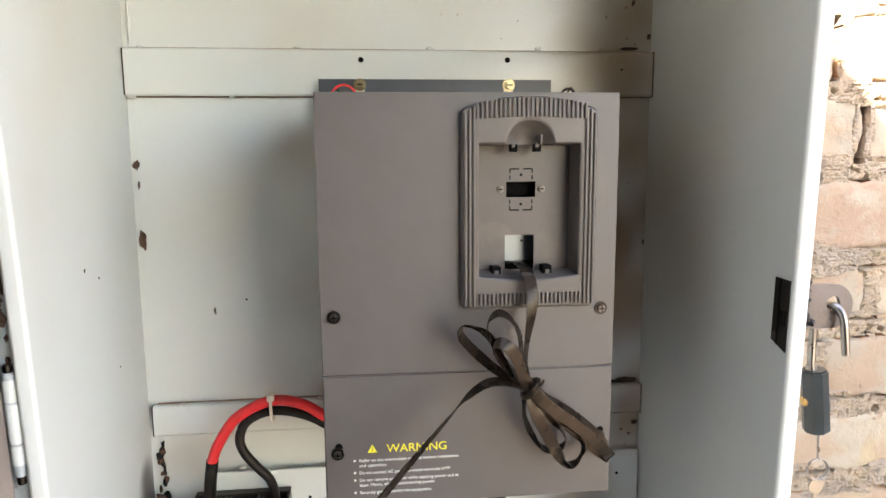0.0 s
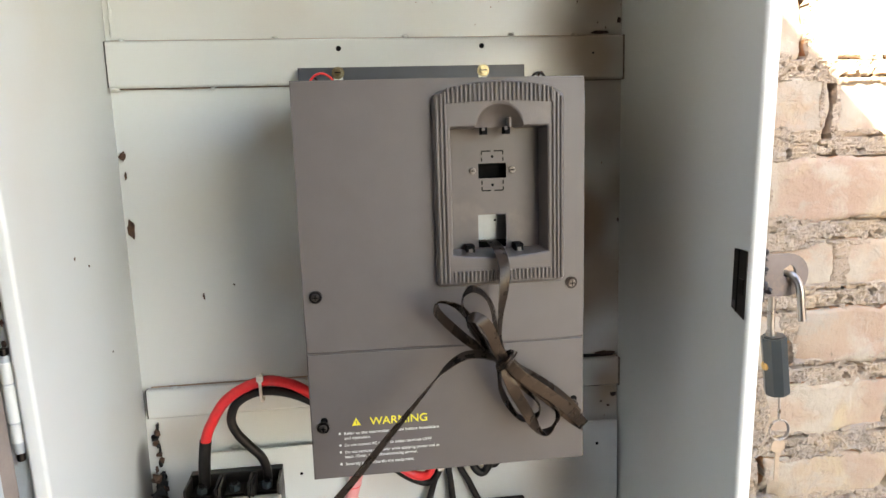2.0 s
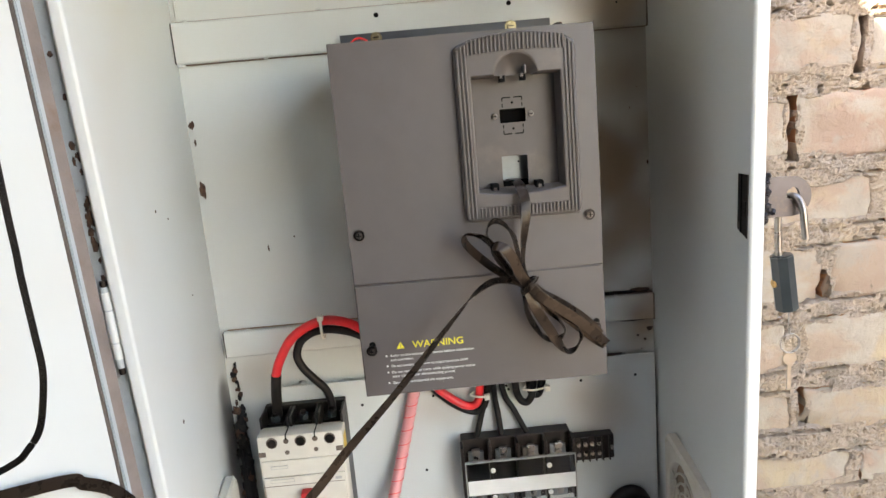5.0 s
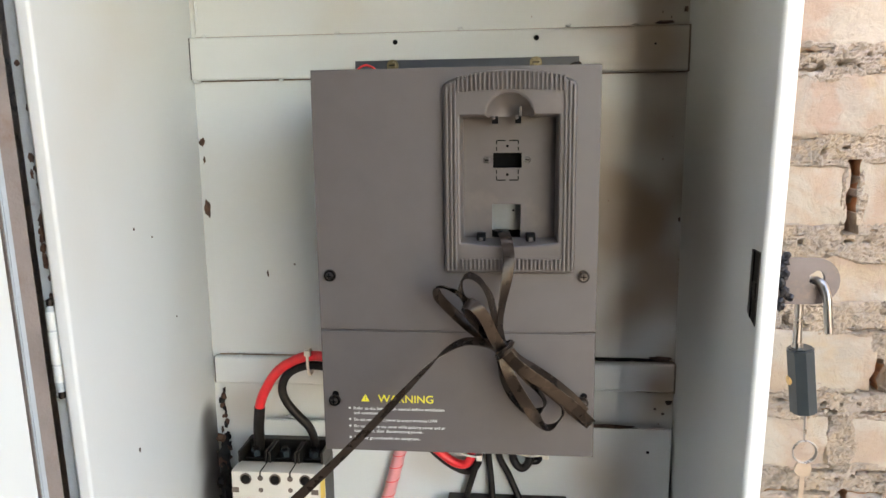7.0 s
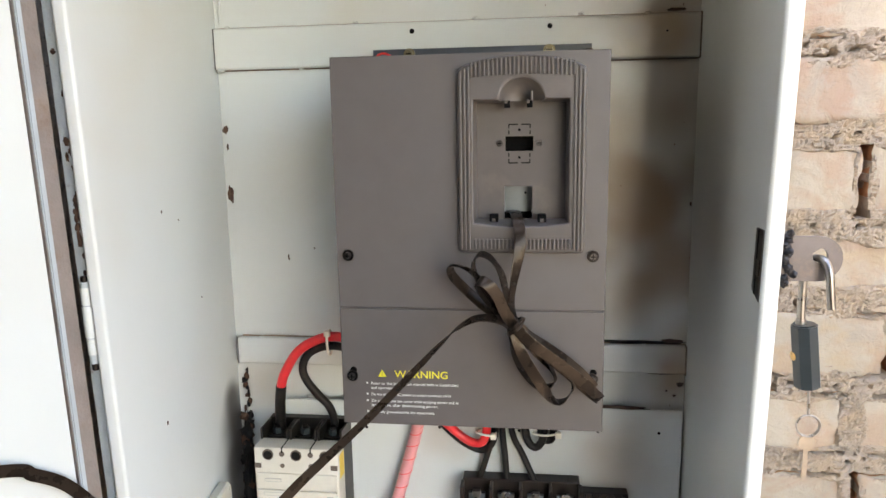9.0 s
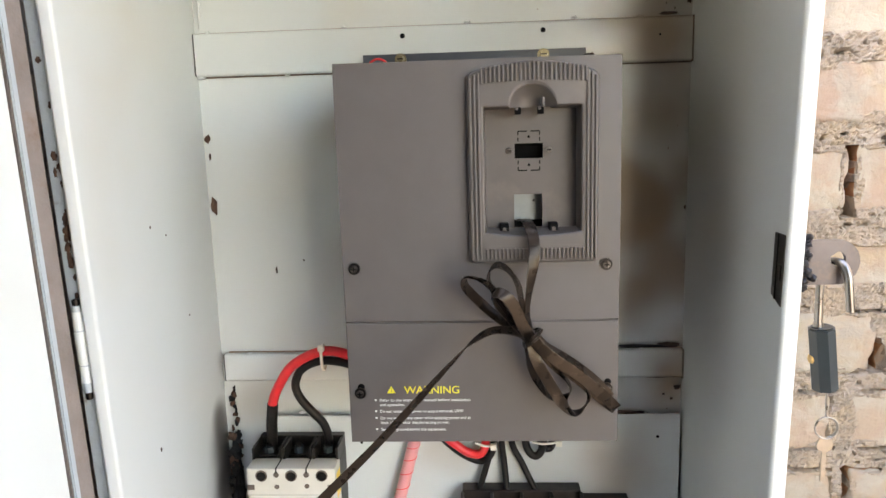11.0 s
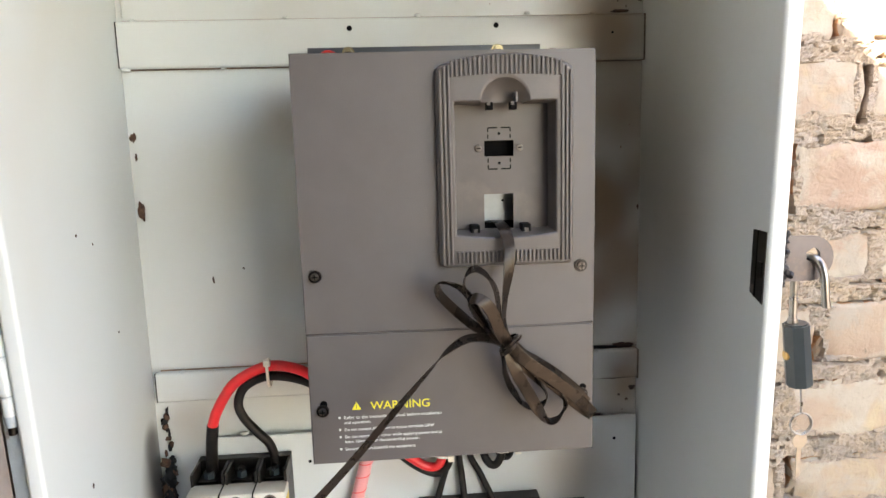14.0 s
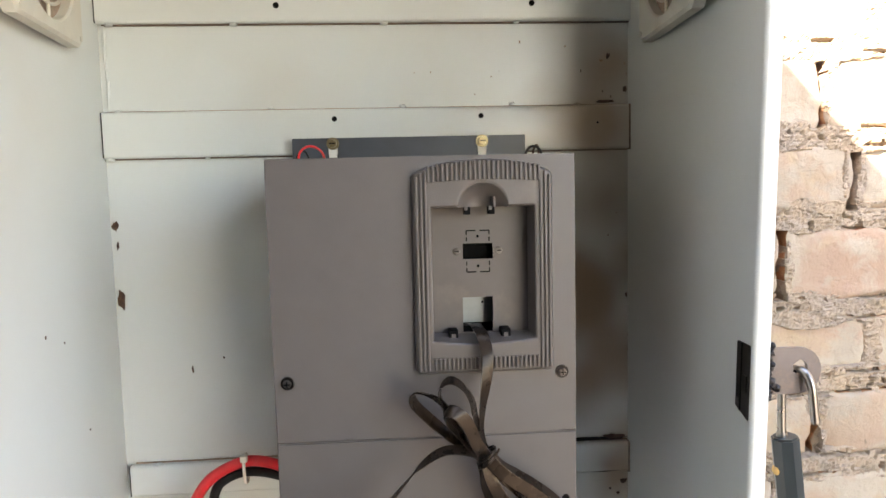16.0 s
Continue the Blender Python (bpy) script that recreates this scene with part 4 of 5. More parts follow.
# cable that hangs in a loop before the open door
drib = thing("hanging_cable", on_door(0.24, 0.010, 1.39), "dark flat cable hanging in a loop from the open door", "cable")
part("strand", ribbon([on_door(0.30, 0.004, 1.93), (-0.150, 0.505, 1.84), (-0.116, 0.500, 1.70), (-0.112, 0.500, 1.577), (-0.112, 0.500, 1.543), (-0.111, 0.500, 1.504), (-0.111, 0.500, 1.476), (-0.117, 0.500, 1.448), (-0.123, 0.500, 1.432), (-0.133, 0.500, 1.420), (-0.144, 0.500, 1.411), (-0.175, 0.490, 1.400), on_door(0.24, 0.010, 1.395)],
                      [X, X, X, X, X, X, X, X + Z * 0.3, X + Z * 0.6, Z + X * 0.4, Z, Z, Z], 0.0050, thick=0.0016), M_CABLE, drib, smooth=60)

# ---- circuit breaker ----
brk = thing("circuit_breaker", (-0.046, 1.036, 1.02), "cream three-pole moulded case breaker with black terminals", "circuit breaker")
CX0, CX1 = -0.108, 0.0150
front = part("front_cover", box(CX0, CX1, 0.957, 0.990, 1.020, 1.1965, bevel=0.003), M_BREAKER, brk, smooth=40)
part("base", box(CX0 + 0.0008, CX1 - 0.0008, 0.990, 1.036, 1.015, 1.192, bevel=0.001), M_BLACK, brk, "black rear housing")
part("label_panel", box(CX0 + 0.003, CX1 - 0.003, 0.9545, 0.9575, 1.135, 1.159, bevel=0.001), M_BREAKER, front)
part("lower_panel", box(CX0 + 0.003, CX1 - 0.003, 0.9535, 0.9575, 1.030, 1.1335, bevel=0.0012), M_BREAKER, front)
for z, x0, w, h in ((1.1470, -0.092, 0.024, 0.0050), (1.1255, -0.095, 0.034, 0.0055)):
    part("print_bar", box(x0, x0 + w, 0.9530, 0.9536, z, z + h), M_PRINTG, front, "plain grey printed mark")
    part("print_field", box(x0 + 0.0008, x0 + w - 0.0008, 0.9528, 0.9531, z + 0.0008, z + h - 0.0008), M_BREAKER, front)
part("print_bar", box(-0.002, 0.007, 0.9530, 0.9536, 1.1235, 1.1275), M_PRINTG, front)
for z in (1.1200, 1.0860, 1.0790, 1.0560):
    part("groove", box(CX0 + 0.004, CX1 - 0.004, 0.9531, 0.9536, z, z + 0.0007), M_WELL, front)
part("toggle", box(-0.0515, -0.0365, 0.938, 0.9537, 1.092, 1.1135, bevel=0.0015), M_REDSW, brk, "red switch toggle")
for x in (-0.087, -0.046, -0.004):
    h = part("screw_well", rod((x, 0.9565, 1.186), (x, 0.9585, 1.186), 0.0082, seg=24), M_WELL, front)
    part("well_screw", rod((x, 0.9562, 1.1855), (x, 0.958, 1.1855), 0.0064, 0.0058, seg=20), M_SCREW, h, "steel screw sunk in its well")
for x, z in ((-0.0665, 1.1875), (-0.025, 1.1875), (-0.0665, 1.1700), (-0.025, 1.1710)):
    part("vent_hole", rod((x, 0.9566, z), (x, 0.958, z), 0.0040 if z > 1.18 else 0.0034, seg=16), M_WELL, front)
for x in (-0.1025, 0.0085):
    part("corner_slot", box(x - 0.005, x + 0.005, 0.9564, 0.958, 1.1655, 1.1730, bevel=0.0005), M_WELL, front)
for x in (CX0 + 0.0005, -0.0690, -0.0640, -0.0275, -0.0225, CX1 - 0.0045):
    part("barrier", box(x, x + 0.0034, 0.984, 1.034, 1.186, 1.2125, bevel=0.0006), M_BLACK, brk)
part("terminal_back", box(CX0 + 0.001, CX1 - 0.001, 1.022, 1.0355, 1.186, 1.2145, bevel=0.001), M_BLACK, brk)
for x in (-0.0663, -0.0248):
    part("pole_slot", box(x - 0.0008, x + 0.0008, 0.9562, 1.000, 1.19, 1.1969), M_DARK, brk)
for x in (-0.088, -0.046, -0.004):
    t = part("terminal", box(x - 0.013, x + 0.013, 0.993, 1.024, 1.1955, 1.1985, bevel=0.0006), M_SCREW, brk)
    part("terminal_bolt", rod((x, 1.004, 1.198), (x, 1.002, 1.2085), 0.0075, 0.007, seg=6, bevel=0.0008), M_LOCK, t, "blue-black hexagon bolt")
    part("bolt_top", rod((x, 1.0022, 1.208), (x, 1.0015, 1.2125), 0.0045, seg=16, bevel=0.0008), M_SCREW, t, smooth=40)
part("sticker", box(CX1 - 0.0002, CX1 + 0.0004, 0.963, 0.984, 1.150, 1.185), M_STICKER, brk, "yellow sticker on the side")


def cable(name, pts, r, m, label, category="cable", group=""):
    c = thing(name, pts[0], label, category, group)
    part("sheath", tube(pts, r), m, c, smooth=60)
    return c


red = cable("power_cable", [(-0.079, 0.997, 1.262), (-0.0765, 0.995, 1.273), (-0.067, 0.991, 1.297), (-0.043, 0.989, 1.331), (-0.003, 0.990, 1.350), (0.032, 0.995, 1.344), (0.062, 0.998, 1.325), (0.11, 1.005, 1.285)], 0.0068, M_RED,
            "thick red power cable arching from breaker to inverter", group="breaker cables")
part("heat_shrink", tube([(-0.086, 1.010, 1.203), (-0.084, 1.006, 1.222), (-0.081, 1.000, 1.245), (-0.0763, 0.995, 1.274)], 0.0076), M_CABLE, red, "black heat-shrink sleeve", smooth=60)
blk = cable("power_cable", [(-0.004, 1.012, 1.203), (-0.004, 1.008, 1.222), (-0.009, 1.002, 1.243), (-0.022, 0.996, 1.262), (-0.036, 0.991, 1.284), (-0.041, 0.990, 1.304), (-0.031, 0.991, 1.325), (-0.004, 0.993, 1.336), (0.03, 0.998, 1.330), (0.064, 1.001, 1.312), (0.11, 1.006, 1.270)],
            0.0059, M_CABLE, "thick black power cable arching from breaker to inverter", group="breaker cables")
tie = thing("cable_tie", (0.0, 0.99, 1.343), "off-white nylon tie round red and black cables", "cable tie", "cable ties")
part("strap", tube([(-0.0005, 0.980, 1.356), (0.0, 0.978, 1.343), (0.0005, 0.981, 1.329), (0.001, 0.993, 1.326), (0.001, 1.001, 1.340), (0.0, 0.994, 1.358), (-0.0005, 0.982, 1.357)], 0.0020, seg=8), M_TIE, tie, smooth=60)
part("head", box(-0.0045, 0.0040, 0.977, 0.984, 1.3535, 1.3615, bevel=0.0012), M_TIE, tie)

# ---- wires under the inverter ----
for pts in ([(0.236, 0.97, 1.335), (0.232, 1.020, 1.216), (0.220, 1.024, 1.170), (0.203, 1.018, 1.114)], [(0.241, 0.97, 1.335), (0.241, 1.020, 1.214), (0.245, 1.024, 1.165), (0.249, 1.016, 1.114)],
            [(0.249, 0.97, 1.335), (0.254, 1.020, 1.212), (0.271, 1.024, 1.168), (0.296, 1.016, 1.114)]):
    cable("motor_lead", pts, 0.0046, M_CABLE, "black insulated lead running down to the terminal block", group="motor leads")
cable("control_loop", [(0.135, 0.98, 1.27), (0.155, 1.016, 1.222), (0.178, 1.018, 1.200), (0.197, 1.018, 1.188), (0.213, 1.017, 1.190), (0.2195, 1.016, 1.213), (0.222, 0.99, 1.28)], 0.0062, M_RED, "red cable looped under the inverter", group="looped cables")
cable("control_loop", [(0.135, 0.99, 1.255), (0.152, 1.024, 1.215), (0.181, 1.026, 1.187), (0.208, 1.026, 1.1735), (0.2240, 1.025, 1.182), (0.2315, 1.022, 1.212), (0.235, 0.99, 1.28)], 0.0058, M_CABLE, "black cable looped under the inverter", group="looped cables")
t2 = thing("cable_tie", (0.222, 1.01, 1.203), "off-white nylon tie round looped cables", "cable tie", "cable ties")
part("strap", tube([(0.204, 1.010, 1.207), (0.216, 1.006, 1.205), (0.228, 1.010, 1.203), (0.232, 1.020, 1.203), (0.218, 1.030, 1.205), (0.204, 1.012, 1.207)], 0.0017, seg=8), M_TIE, t2, smooth=60)
part("head", box(0.225, 0.2335, 1.003, 1.011, 1.199, 1.207, bevel=0.001), M_TIE, t2)
for pts in ([(0.270, 0.98, 1.29), (0.274, 1.016, 1.212), (0.280, 1.018, 1.190), (0.290, 1.018, 1.184), (0.2985, 1.018, 1.196), (0.301, 1.016, 1.22), (0.302, 0.98, 1.29)], [(0.291, 0.99, 1.28), (0.297, 1.026, 1.203), (0.306, 1.027, 1.191), (0.314, 1.026, 1.203), (0.318, 0.99, 1.28)]):
    cable("control_loop", pts, 0.0056, M_CABLE, "short black cable loop tied under the inverter", group="looped cables")
t3 = thing("cable_tie", (0.300, 1.01, 1.208), "off-white nylon tie round black loops", "cable tie", "cable ties")
part("strap", tube([(0.284, 1.010, 1.208), (0.300, 1.007, 1.207), (0.317, 1.010, 1.208), (0.320, 1.020, 1.208), (0.300, 1.034, 1.208), (0.284, 1.012, 1.208)], 0.0016, seg=8), M_TIE, t3, smooth=60)
part("head", box(0.316, 0.3245, 1.003, 1.011, 1.204, 1.212, bevel=0.001), M_TIE, t3)
pk_pts = [(0.128, 0.99, 1.255), (0.118, 1.022, 1.210), (0.106, 1.024, 1.165), (0.092, 1.020, 1.115), (0.080, 1.012, 1.075), (0.066, 1.0, 1.03), (0.05, 0.99, 0.97)]
pk = cable("wrapped_cable", pk_pts, 0.0088, M_PINK, "pink cable wrapped in clear spiral tubing")
sp = smooth_path(pk_pts, 60)
hel = []
for i in range(0, len(sp), 2):
    d = (sp[min(i + 1, len(sp) - 1)] - sp[max(i - 1, 0)]).normalized()
    u, w = frame_of(d)
    a = 2 * math.pi * i / 26.0
    hel.append(sp[i] + 0.0089 * (math.cos(a) * u + math.sin(a) * w))
part("spiral_edge", tube(hel, 0.0006, seg=6, n=1), M_RED, pk, "thin red spiral edge", smooth=60)
# thin wires above the inverter
cable("thin_wire", [(0.084, 0.945, 1.70), (0.087, 0.942, 1.720), (0.099, 0.940, 1.7275), (0.112, 0.942, 1.720), (0.116, 0.945, 1.70)], 0.0013, M_RED, "thin red wire arching above the inverter", "wire", "thin wires")
cable("thin_wire", [(0.082, 0.950, 1.70), (0.084, 0.946, 1.717), (0.093, 0.944, 1.722), (0.102, 0.946, 1.70)], 0.0012, M_CABLE, "thin black wire arching above the inverter", "wire", "thin wires")
cable("thin_wire", [(0.331, 0.90, 1.69), (0.334, 0.90, 1.714), (0.342, 0.90, 1.7205), (0.350, 0.90, 1.714), (0.352, 0.90, 1.69)], 0.0014, M_CABLE, "thin black wire arching above the inverter", "wire", "thin wires")
cable("thin_wire", [(0.340, 0.904, 1.69), (0.343, 0.904, 1.717), (0.348, 0.904, 1.719), (0.349, 0.904, 1.69)], 0.0012, M_RUST, "thin brown wire arching above the inverter", "wire", "thin wires")

# ---- terminal block with clear cover ----
tb = thing("terminal_block", (0.267, 1.036, 1.03), "black four-pole terminal block under a clear cover", "terminal block")
part("base", box(0.184, 0.352, 1.012, 1.036, 1.028, 1.1345, bevel=0.0015), M_BLOCK, tb)
for k in range(5):
    x = 0.184 + 0.168 * k / 4
    part("barrier", box(x - 0.0022, x + 0.0022, 0.988, 1.013, 1.034, 1.1325, bevel=0.001), M_BLOCK, tb)
for k in range(4):
    x = 0.184 + 0.168 * (k + 0.5) / 4
    for z in (1.1055, 1.0405):
        lug = part("terminal", box(x - 0.012, x + 0.012, 1.006, 1.0125, z - 0.010, z + 0.010, bevel=0.0008), M_GALV, tb)
        part("terminal_screw", rod((x, 1.006, z), (x, 1.001, z), 0.0055, 0.005, seg=16, bevel=0.0008), M_STEEL, lug, smooth=40)
    part("lug_tab", box(x - 0.006, x + 0.006, 0.998, 1.006, 1.1125, 1.1225, bevel=0.0012), M_STEEL, tb)
cover = part("clear_cover", box(0.187, 0.3535, 0.9845, 0.9862, 1.0345, 1.1095, bevel=0.0005), M_CLEAR, tb, "clear plastic cover")
cover.visible_shadow = False
for x0, x1, z0, z1 in ((0.187, 0.3535, 1.1085, 1.1100), (0.187, 0.3535, 1.0340, 1.0355), (0.1865, 0.188, 1.0345, 1.1095), (0.3525, 0.354, 1.0345, 1.1095)):
    part("cover_rim", box(x0, x1, 0.9838, 0.9900, z0, z1, bevel=0.0004), M_RIM, cover)
part("label_strip", box(0.189, 0.3520, 0.9838, 0.9843, 1.0560, 1.0800), M_WHITE, tb, "blank white label strip")
for x, z in ((0.228, 1.0950), (0.313, 1.0950), (0.228, 1.0510), (0.313, 1.0510)):
    part("cover_screw", rod((x, 0.9845, z), (x, 0.9815, z), 0.0042, 0.0034, seg=18, bevel=0.0008), M_WHITE, tb, smooth=40)
for x, m, lab in ((0.206, M_RED, "red"), (0.246, M_PINK, "pink"), (0.290, M_LOCK, "blue-grey")):
    cable("outgoing_wire", [(x, 1.008, 1.0325), (x - 0.002, 1.002, 1.02), (x - 0.006, 1.004, 0.98), (x - 0.008, 1.01, 0.92)], 0.0042, m, f"{lab} wire leaving the terminal block downwards", "wire", "outgoing wires")
ts = thing("terminal_strip", (0.385, 1.036, 1.09), "small black eight-screw terminal strip", "terminal strip")
part("base", box(0.3555, 0.4205, 1.016, 1.036, 1.0790, 1.1180, bevel=0.0015), M_BLOCK, ts)
for k in range(6):
    x = 0.3595 + 0.0105 * k
    part("barrier", box(x - 0.001, x + 0.001, 1.008, 1.017, 1.0800, 1.1170, bevel=0.0004), M_BLOCK, ts)
for k in range(5):
    x = 0.3648 + 0.0105 * k
    for z in (1.1065, 1.0905):
        if k < 4:
            part("terminal_screw", rod((x, 1.0165, z), (x, 1.011, z), 0.0033, 0.003, seg=14, bevel=0.0006), M_STEEL, ts, smooth=40)
part("mounting_screw", rod((0.4165, 1.0165, 1.0980), (0.4165, 1.011, 1.0980), 0.003, seg=14, bevel=0.0006), M_STEEL, ts, smooth=40)
# added black loop, stands for a soft dark blob low at the right
cable("dark_blob_loop", [(0.400, 1.02, 0.935), (0.420, 1.018, 0.998), (0.445, 1.018, 1.015), (0.465, 1.018, 0.997), (0.478, 1.02, 0.935)], 0.012, M_CABLE, "added black loop standing for a soft dark blob low in the cabinet", "hose")

# ---- ventilation grilles ----


def grille(center, u, n):
    """A square vent with concentric rings; u runs along the wall, n into the cabinet."""
    c, u, n, v = Vector(center), Vector(u).normalized(), Vector(n).normalized(), Z
    g = thing("ventilation_grille", center, "square cream plastic fan grille with concentric rings", "vent grille", "cabinet fan grilles")
    S, D, R = 0.084, 0.014, 0.070
    P = lambda a, b, d: c + u * a + v * b + n * d
    outer = []
    for k in range(64):
        a = 2 * math.pi * (k + 0.5) / 64
        m = max(abs(math.cos(a)), abs(math.sin(a)))
        outer.append((math.cos(a) / m, math.sin(a) / m))
    circ = [(math.cos(2 * math.pi * (k + 0.5) / 64), math.sin(2 * math.pi * (k + 0.5) / 64)) for k in range(64)]
    part("frame", loop_prism([[P(S * a, S * b, 0.0) for a, b in outer], [P(S * a, S * b, D - 0.003) for a, b in outer], [P((S - 0.003) * a, (S - 0.003) * b, D) for a, b in outer],
                              [P((R + 0.002) * a, (R + 0.002) * b, D) for a, b in circ], [P(R * a, R * b, D - 0.002) for a, b in circ], [P(R * a, R * b, 0.0) for a, b in circ]], (False, False)), M_GRILLE, g, smooth=35)
    for r in (0.056, 0.043, 0.030, 0.017):
        ring = [P(r * math.cos(2 * math.pi * k / 40), r * math.sin(2 * math.pi * k / 40), D - 0.004) for k in range(41)]
        part("ring", tube(ring, 0.0017, seg=8, n=1), M_GRILLE, g, smooth=60)
    part("hub", rod(P(0, 0, D - 0.006), P(0, 0, D - 0.002), 0.009, seg=20, bevel=0.0008), M_GRILLE, g, smooth=40)
    for k in range(6):
        a = math.pi * (k + 0.5) / 3
        part("spoke", rod(P(0.008 * math.cos(a), 0.008 * math.sin(a), D - 0.004), P(0.071 * math.cos(a), 0.071 * math.sin(a), D - 0.004), 0.0018, seg=8), M_GRILLE, g, smooth=60)
    part("filter_pad", loop_prism([[P(R * a, R * b, 0.001) for a, b in circ], [P(R * a, R * b, 0.003) for a, b in circ]]), M_FILTER, g, "brown dusty filter pad")
    for a, b in ((-1, -1), (1, -1), (1, 1), (-1, 1)):
        part("screw", rod(P(0.075 * a, 0.075 * b, D - 0.0005), P(0.075 * a, 0.075 * b, D + 0.0008), 0.003, seg=12), M_GRILLE, g)
    return g


UR = Vector((RFX - RBX, YF - YB, 0)).normalized()
UL = Vector((LFX - LBX, YF - YB, 0)).normalized()
for zc in (1.064, 1.922):
    f = (YB - 0.869) / (YB - YF)
    grille((RBX + (RFX - RBX) * f - 0.0005, 0.869, zc), UR, (UR.y, -UR.x, 0))
    grille((LBX + (LFX - LBX) * f + 0.0005, 0.869, zc), UL, (-UL.y, UL.x, 0))

# ---- hasp, padlock and key ----
hasp = []
for y in (0.7085, 0.7125):
    lp = [(0.4880, y, 1.4965)]
    for k in range(13):
        a = -math.pi / 2 + math.pi * k / 12
        lp.append((0.5285 + 0.0195 * math.cos(a), y, 1.5165 + 0.0200 * math.sin(a)))
    lp.append((0.4880, y, 1.5365))
    hasp.append(lp)
turn = [math.atan2(q[2] - 1.5190, q[0] - 0.5290) for q in hasp[0]]
hole = [[(0.5290 + 0.0068 * math.cos(a), y, 1.5190 + 0.0068 * math.sin(a)) for a in turn] for y in (0.7085, 0.7125)]
hb = loop_prism([hole[0], hasp[0], hasp[1], hole[1], hole[0]], (False, False))
hp = part("hasp_plate", hb, M_HASP, cab, "worn steel hasp plate welded on")
random.seed(8)
for k in range(16):
    part("weld_bead", blob((0.5025 + random.uniform(-0.004, 0.0045), 0.7070 + random.uniform(-0.002, 0.001), 1.494 + 0.003 * k), 0.0035, 0.003, 0.0032, seed=k + 20, sub=2, rough=0.7), M_WELD, hp, smooth=70)

lock = thing("padlock", (0.5295, 0.722, 1.392), "open padlock with a long dark grey faceted body", "padlock")
part("shackle", tube([(0.5225, 0.7225, 1.445), (0.5220, 0.7225, 1.470), (0.5220, 0.7225, 1.500), (0.5245, 0.7200, 1.5120), (0.5285, 0.7125, 1.5165), (0.5320, 0.7055, 1.5145), (0.5345, 0.7005, 1.5050), (0.5358, 0.6990, 1.490), (0.5378, 0.6990, 1.474)], 0.0036), M_STEEL, lock, "polished steel shackle", smooth=60)
ax0, ax1 = Vector((0.5250, 0.722, 1.4545)), Vector((0.5318, 0.722, 1.3945))
part("lock_body", rod(ax0, ax1, 0.0118, seg=8, bevel=0.0016), M_LOCK, lock)
part("collar", rod((0.5225, 0.7225, 1.4535), (0.5224, 0.7225, 1.4585), 0.0046, seg=14, bevel=0.0006), M_STEEL, lock, smooth=40)
part("side_plug", rod((0.5200, 0.7225, 1.424), (0.5166, 0.7222, 1.4238), 0.0046, seg=16, bevel=0.0006), M_BRASSY, lock, "brass side plug", smooth=40)
part("keyhole", rod(ax1 + Vector((0, -0.003, 0.0002)), ax1 + Vector((0.0001, -0.003, -0.0010)), 0.0042, seg=14), M_DARK, lock)
key = thing("key_ring", (0.534, 0.720, 1.36), "thin steel key ring hanging from the padlock with keys", "key ring")
part("link", tube([(0.5322, 0.719, 1.395), (0.5328, 0.719, 1.382), (0.5335, 0.719, 1.368)], 0.0013, seg=8), M_STEEL, key, smooth=60)
for dy, rr in ((0.0, 0.0105), (0.0015, 0.0100)):
    part("ring", tube([(0.5340 + rr * math.cos(2 * math.pi * k / 24), 0.7185 + dy, 1.3580 + rr * math.sin(2 * math.pi * k / 24)) for k in range(25)], 0.0008, seg=8, n=2), M_STEEL, key, smooth=60)
part("key_bow", rod((0.5335, 0.7185, 1.3415), (0.5335, 0.7205, 1.3415), 0.0075, seg=20, bevel=0.0004), M_KEY, key, "worn brass key bow", smooth=40)
part("key_blade", box(0.5310, 0.5355, 0.7187, 0.7203, 1.305, 1.336, bevel=0.0004), M_KEY, key)


# ---- brick wall: bricks and mortar ----
FACE = 1.080
COURSES = [  # bottom, top, place of one upright joint, its width
    (2.105, 2.200, 0.800, 0.012), (1.985, 2.080, 0.720, 0.014), (1.866, 1.960, 0.850, 0.014), (1.749, 1.851, 0.787, 0.015), (1.636, 1.722, 0.834, 0.014), (1.509, 1.604, 0.731, 0.011),
    (1.402, 1.480, 0.868, 0.008), (1.281, 1.372, 0.786, 0.015), (1.164, 1.252, 0.976, 0.014), (1.055, 1.130, 0.748, 0.015), (0.952, 1.017, 0.850, 0.012), (0.840, 0.915, 0.930, 0.012)]
BRICK = 0.238


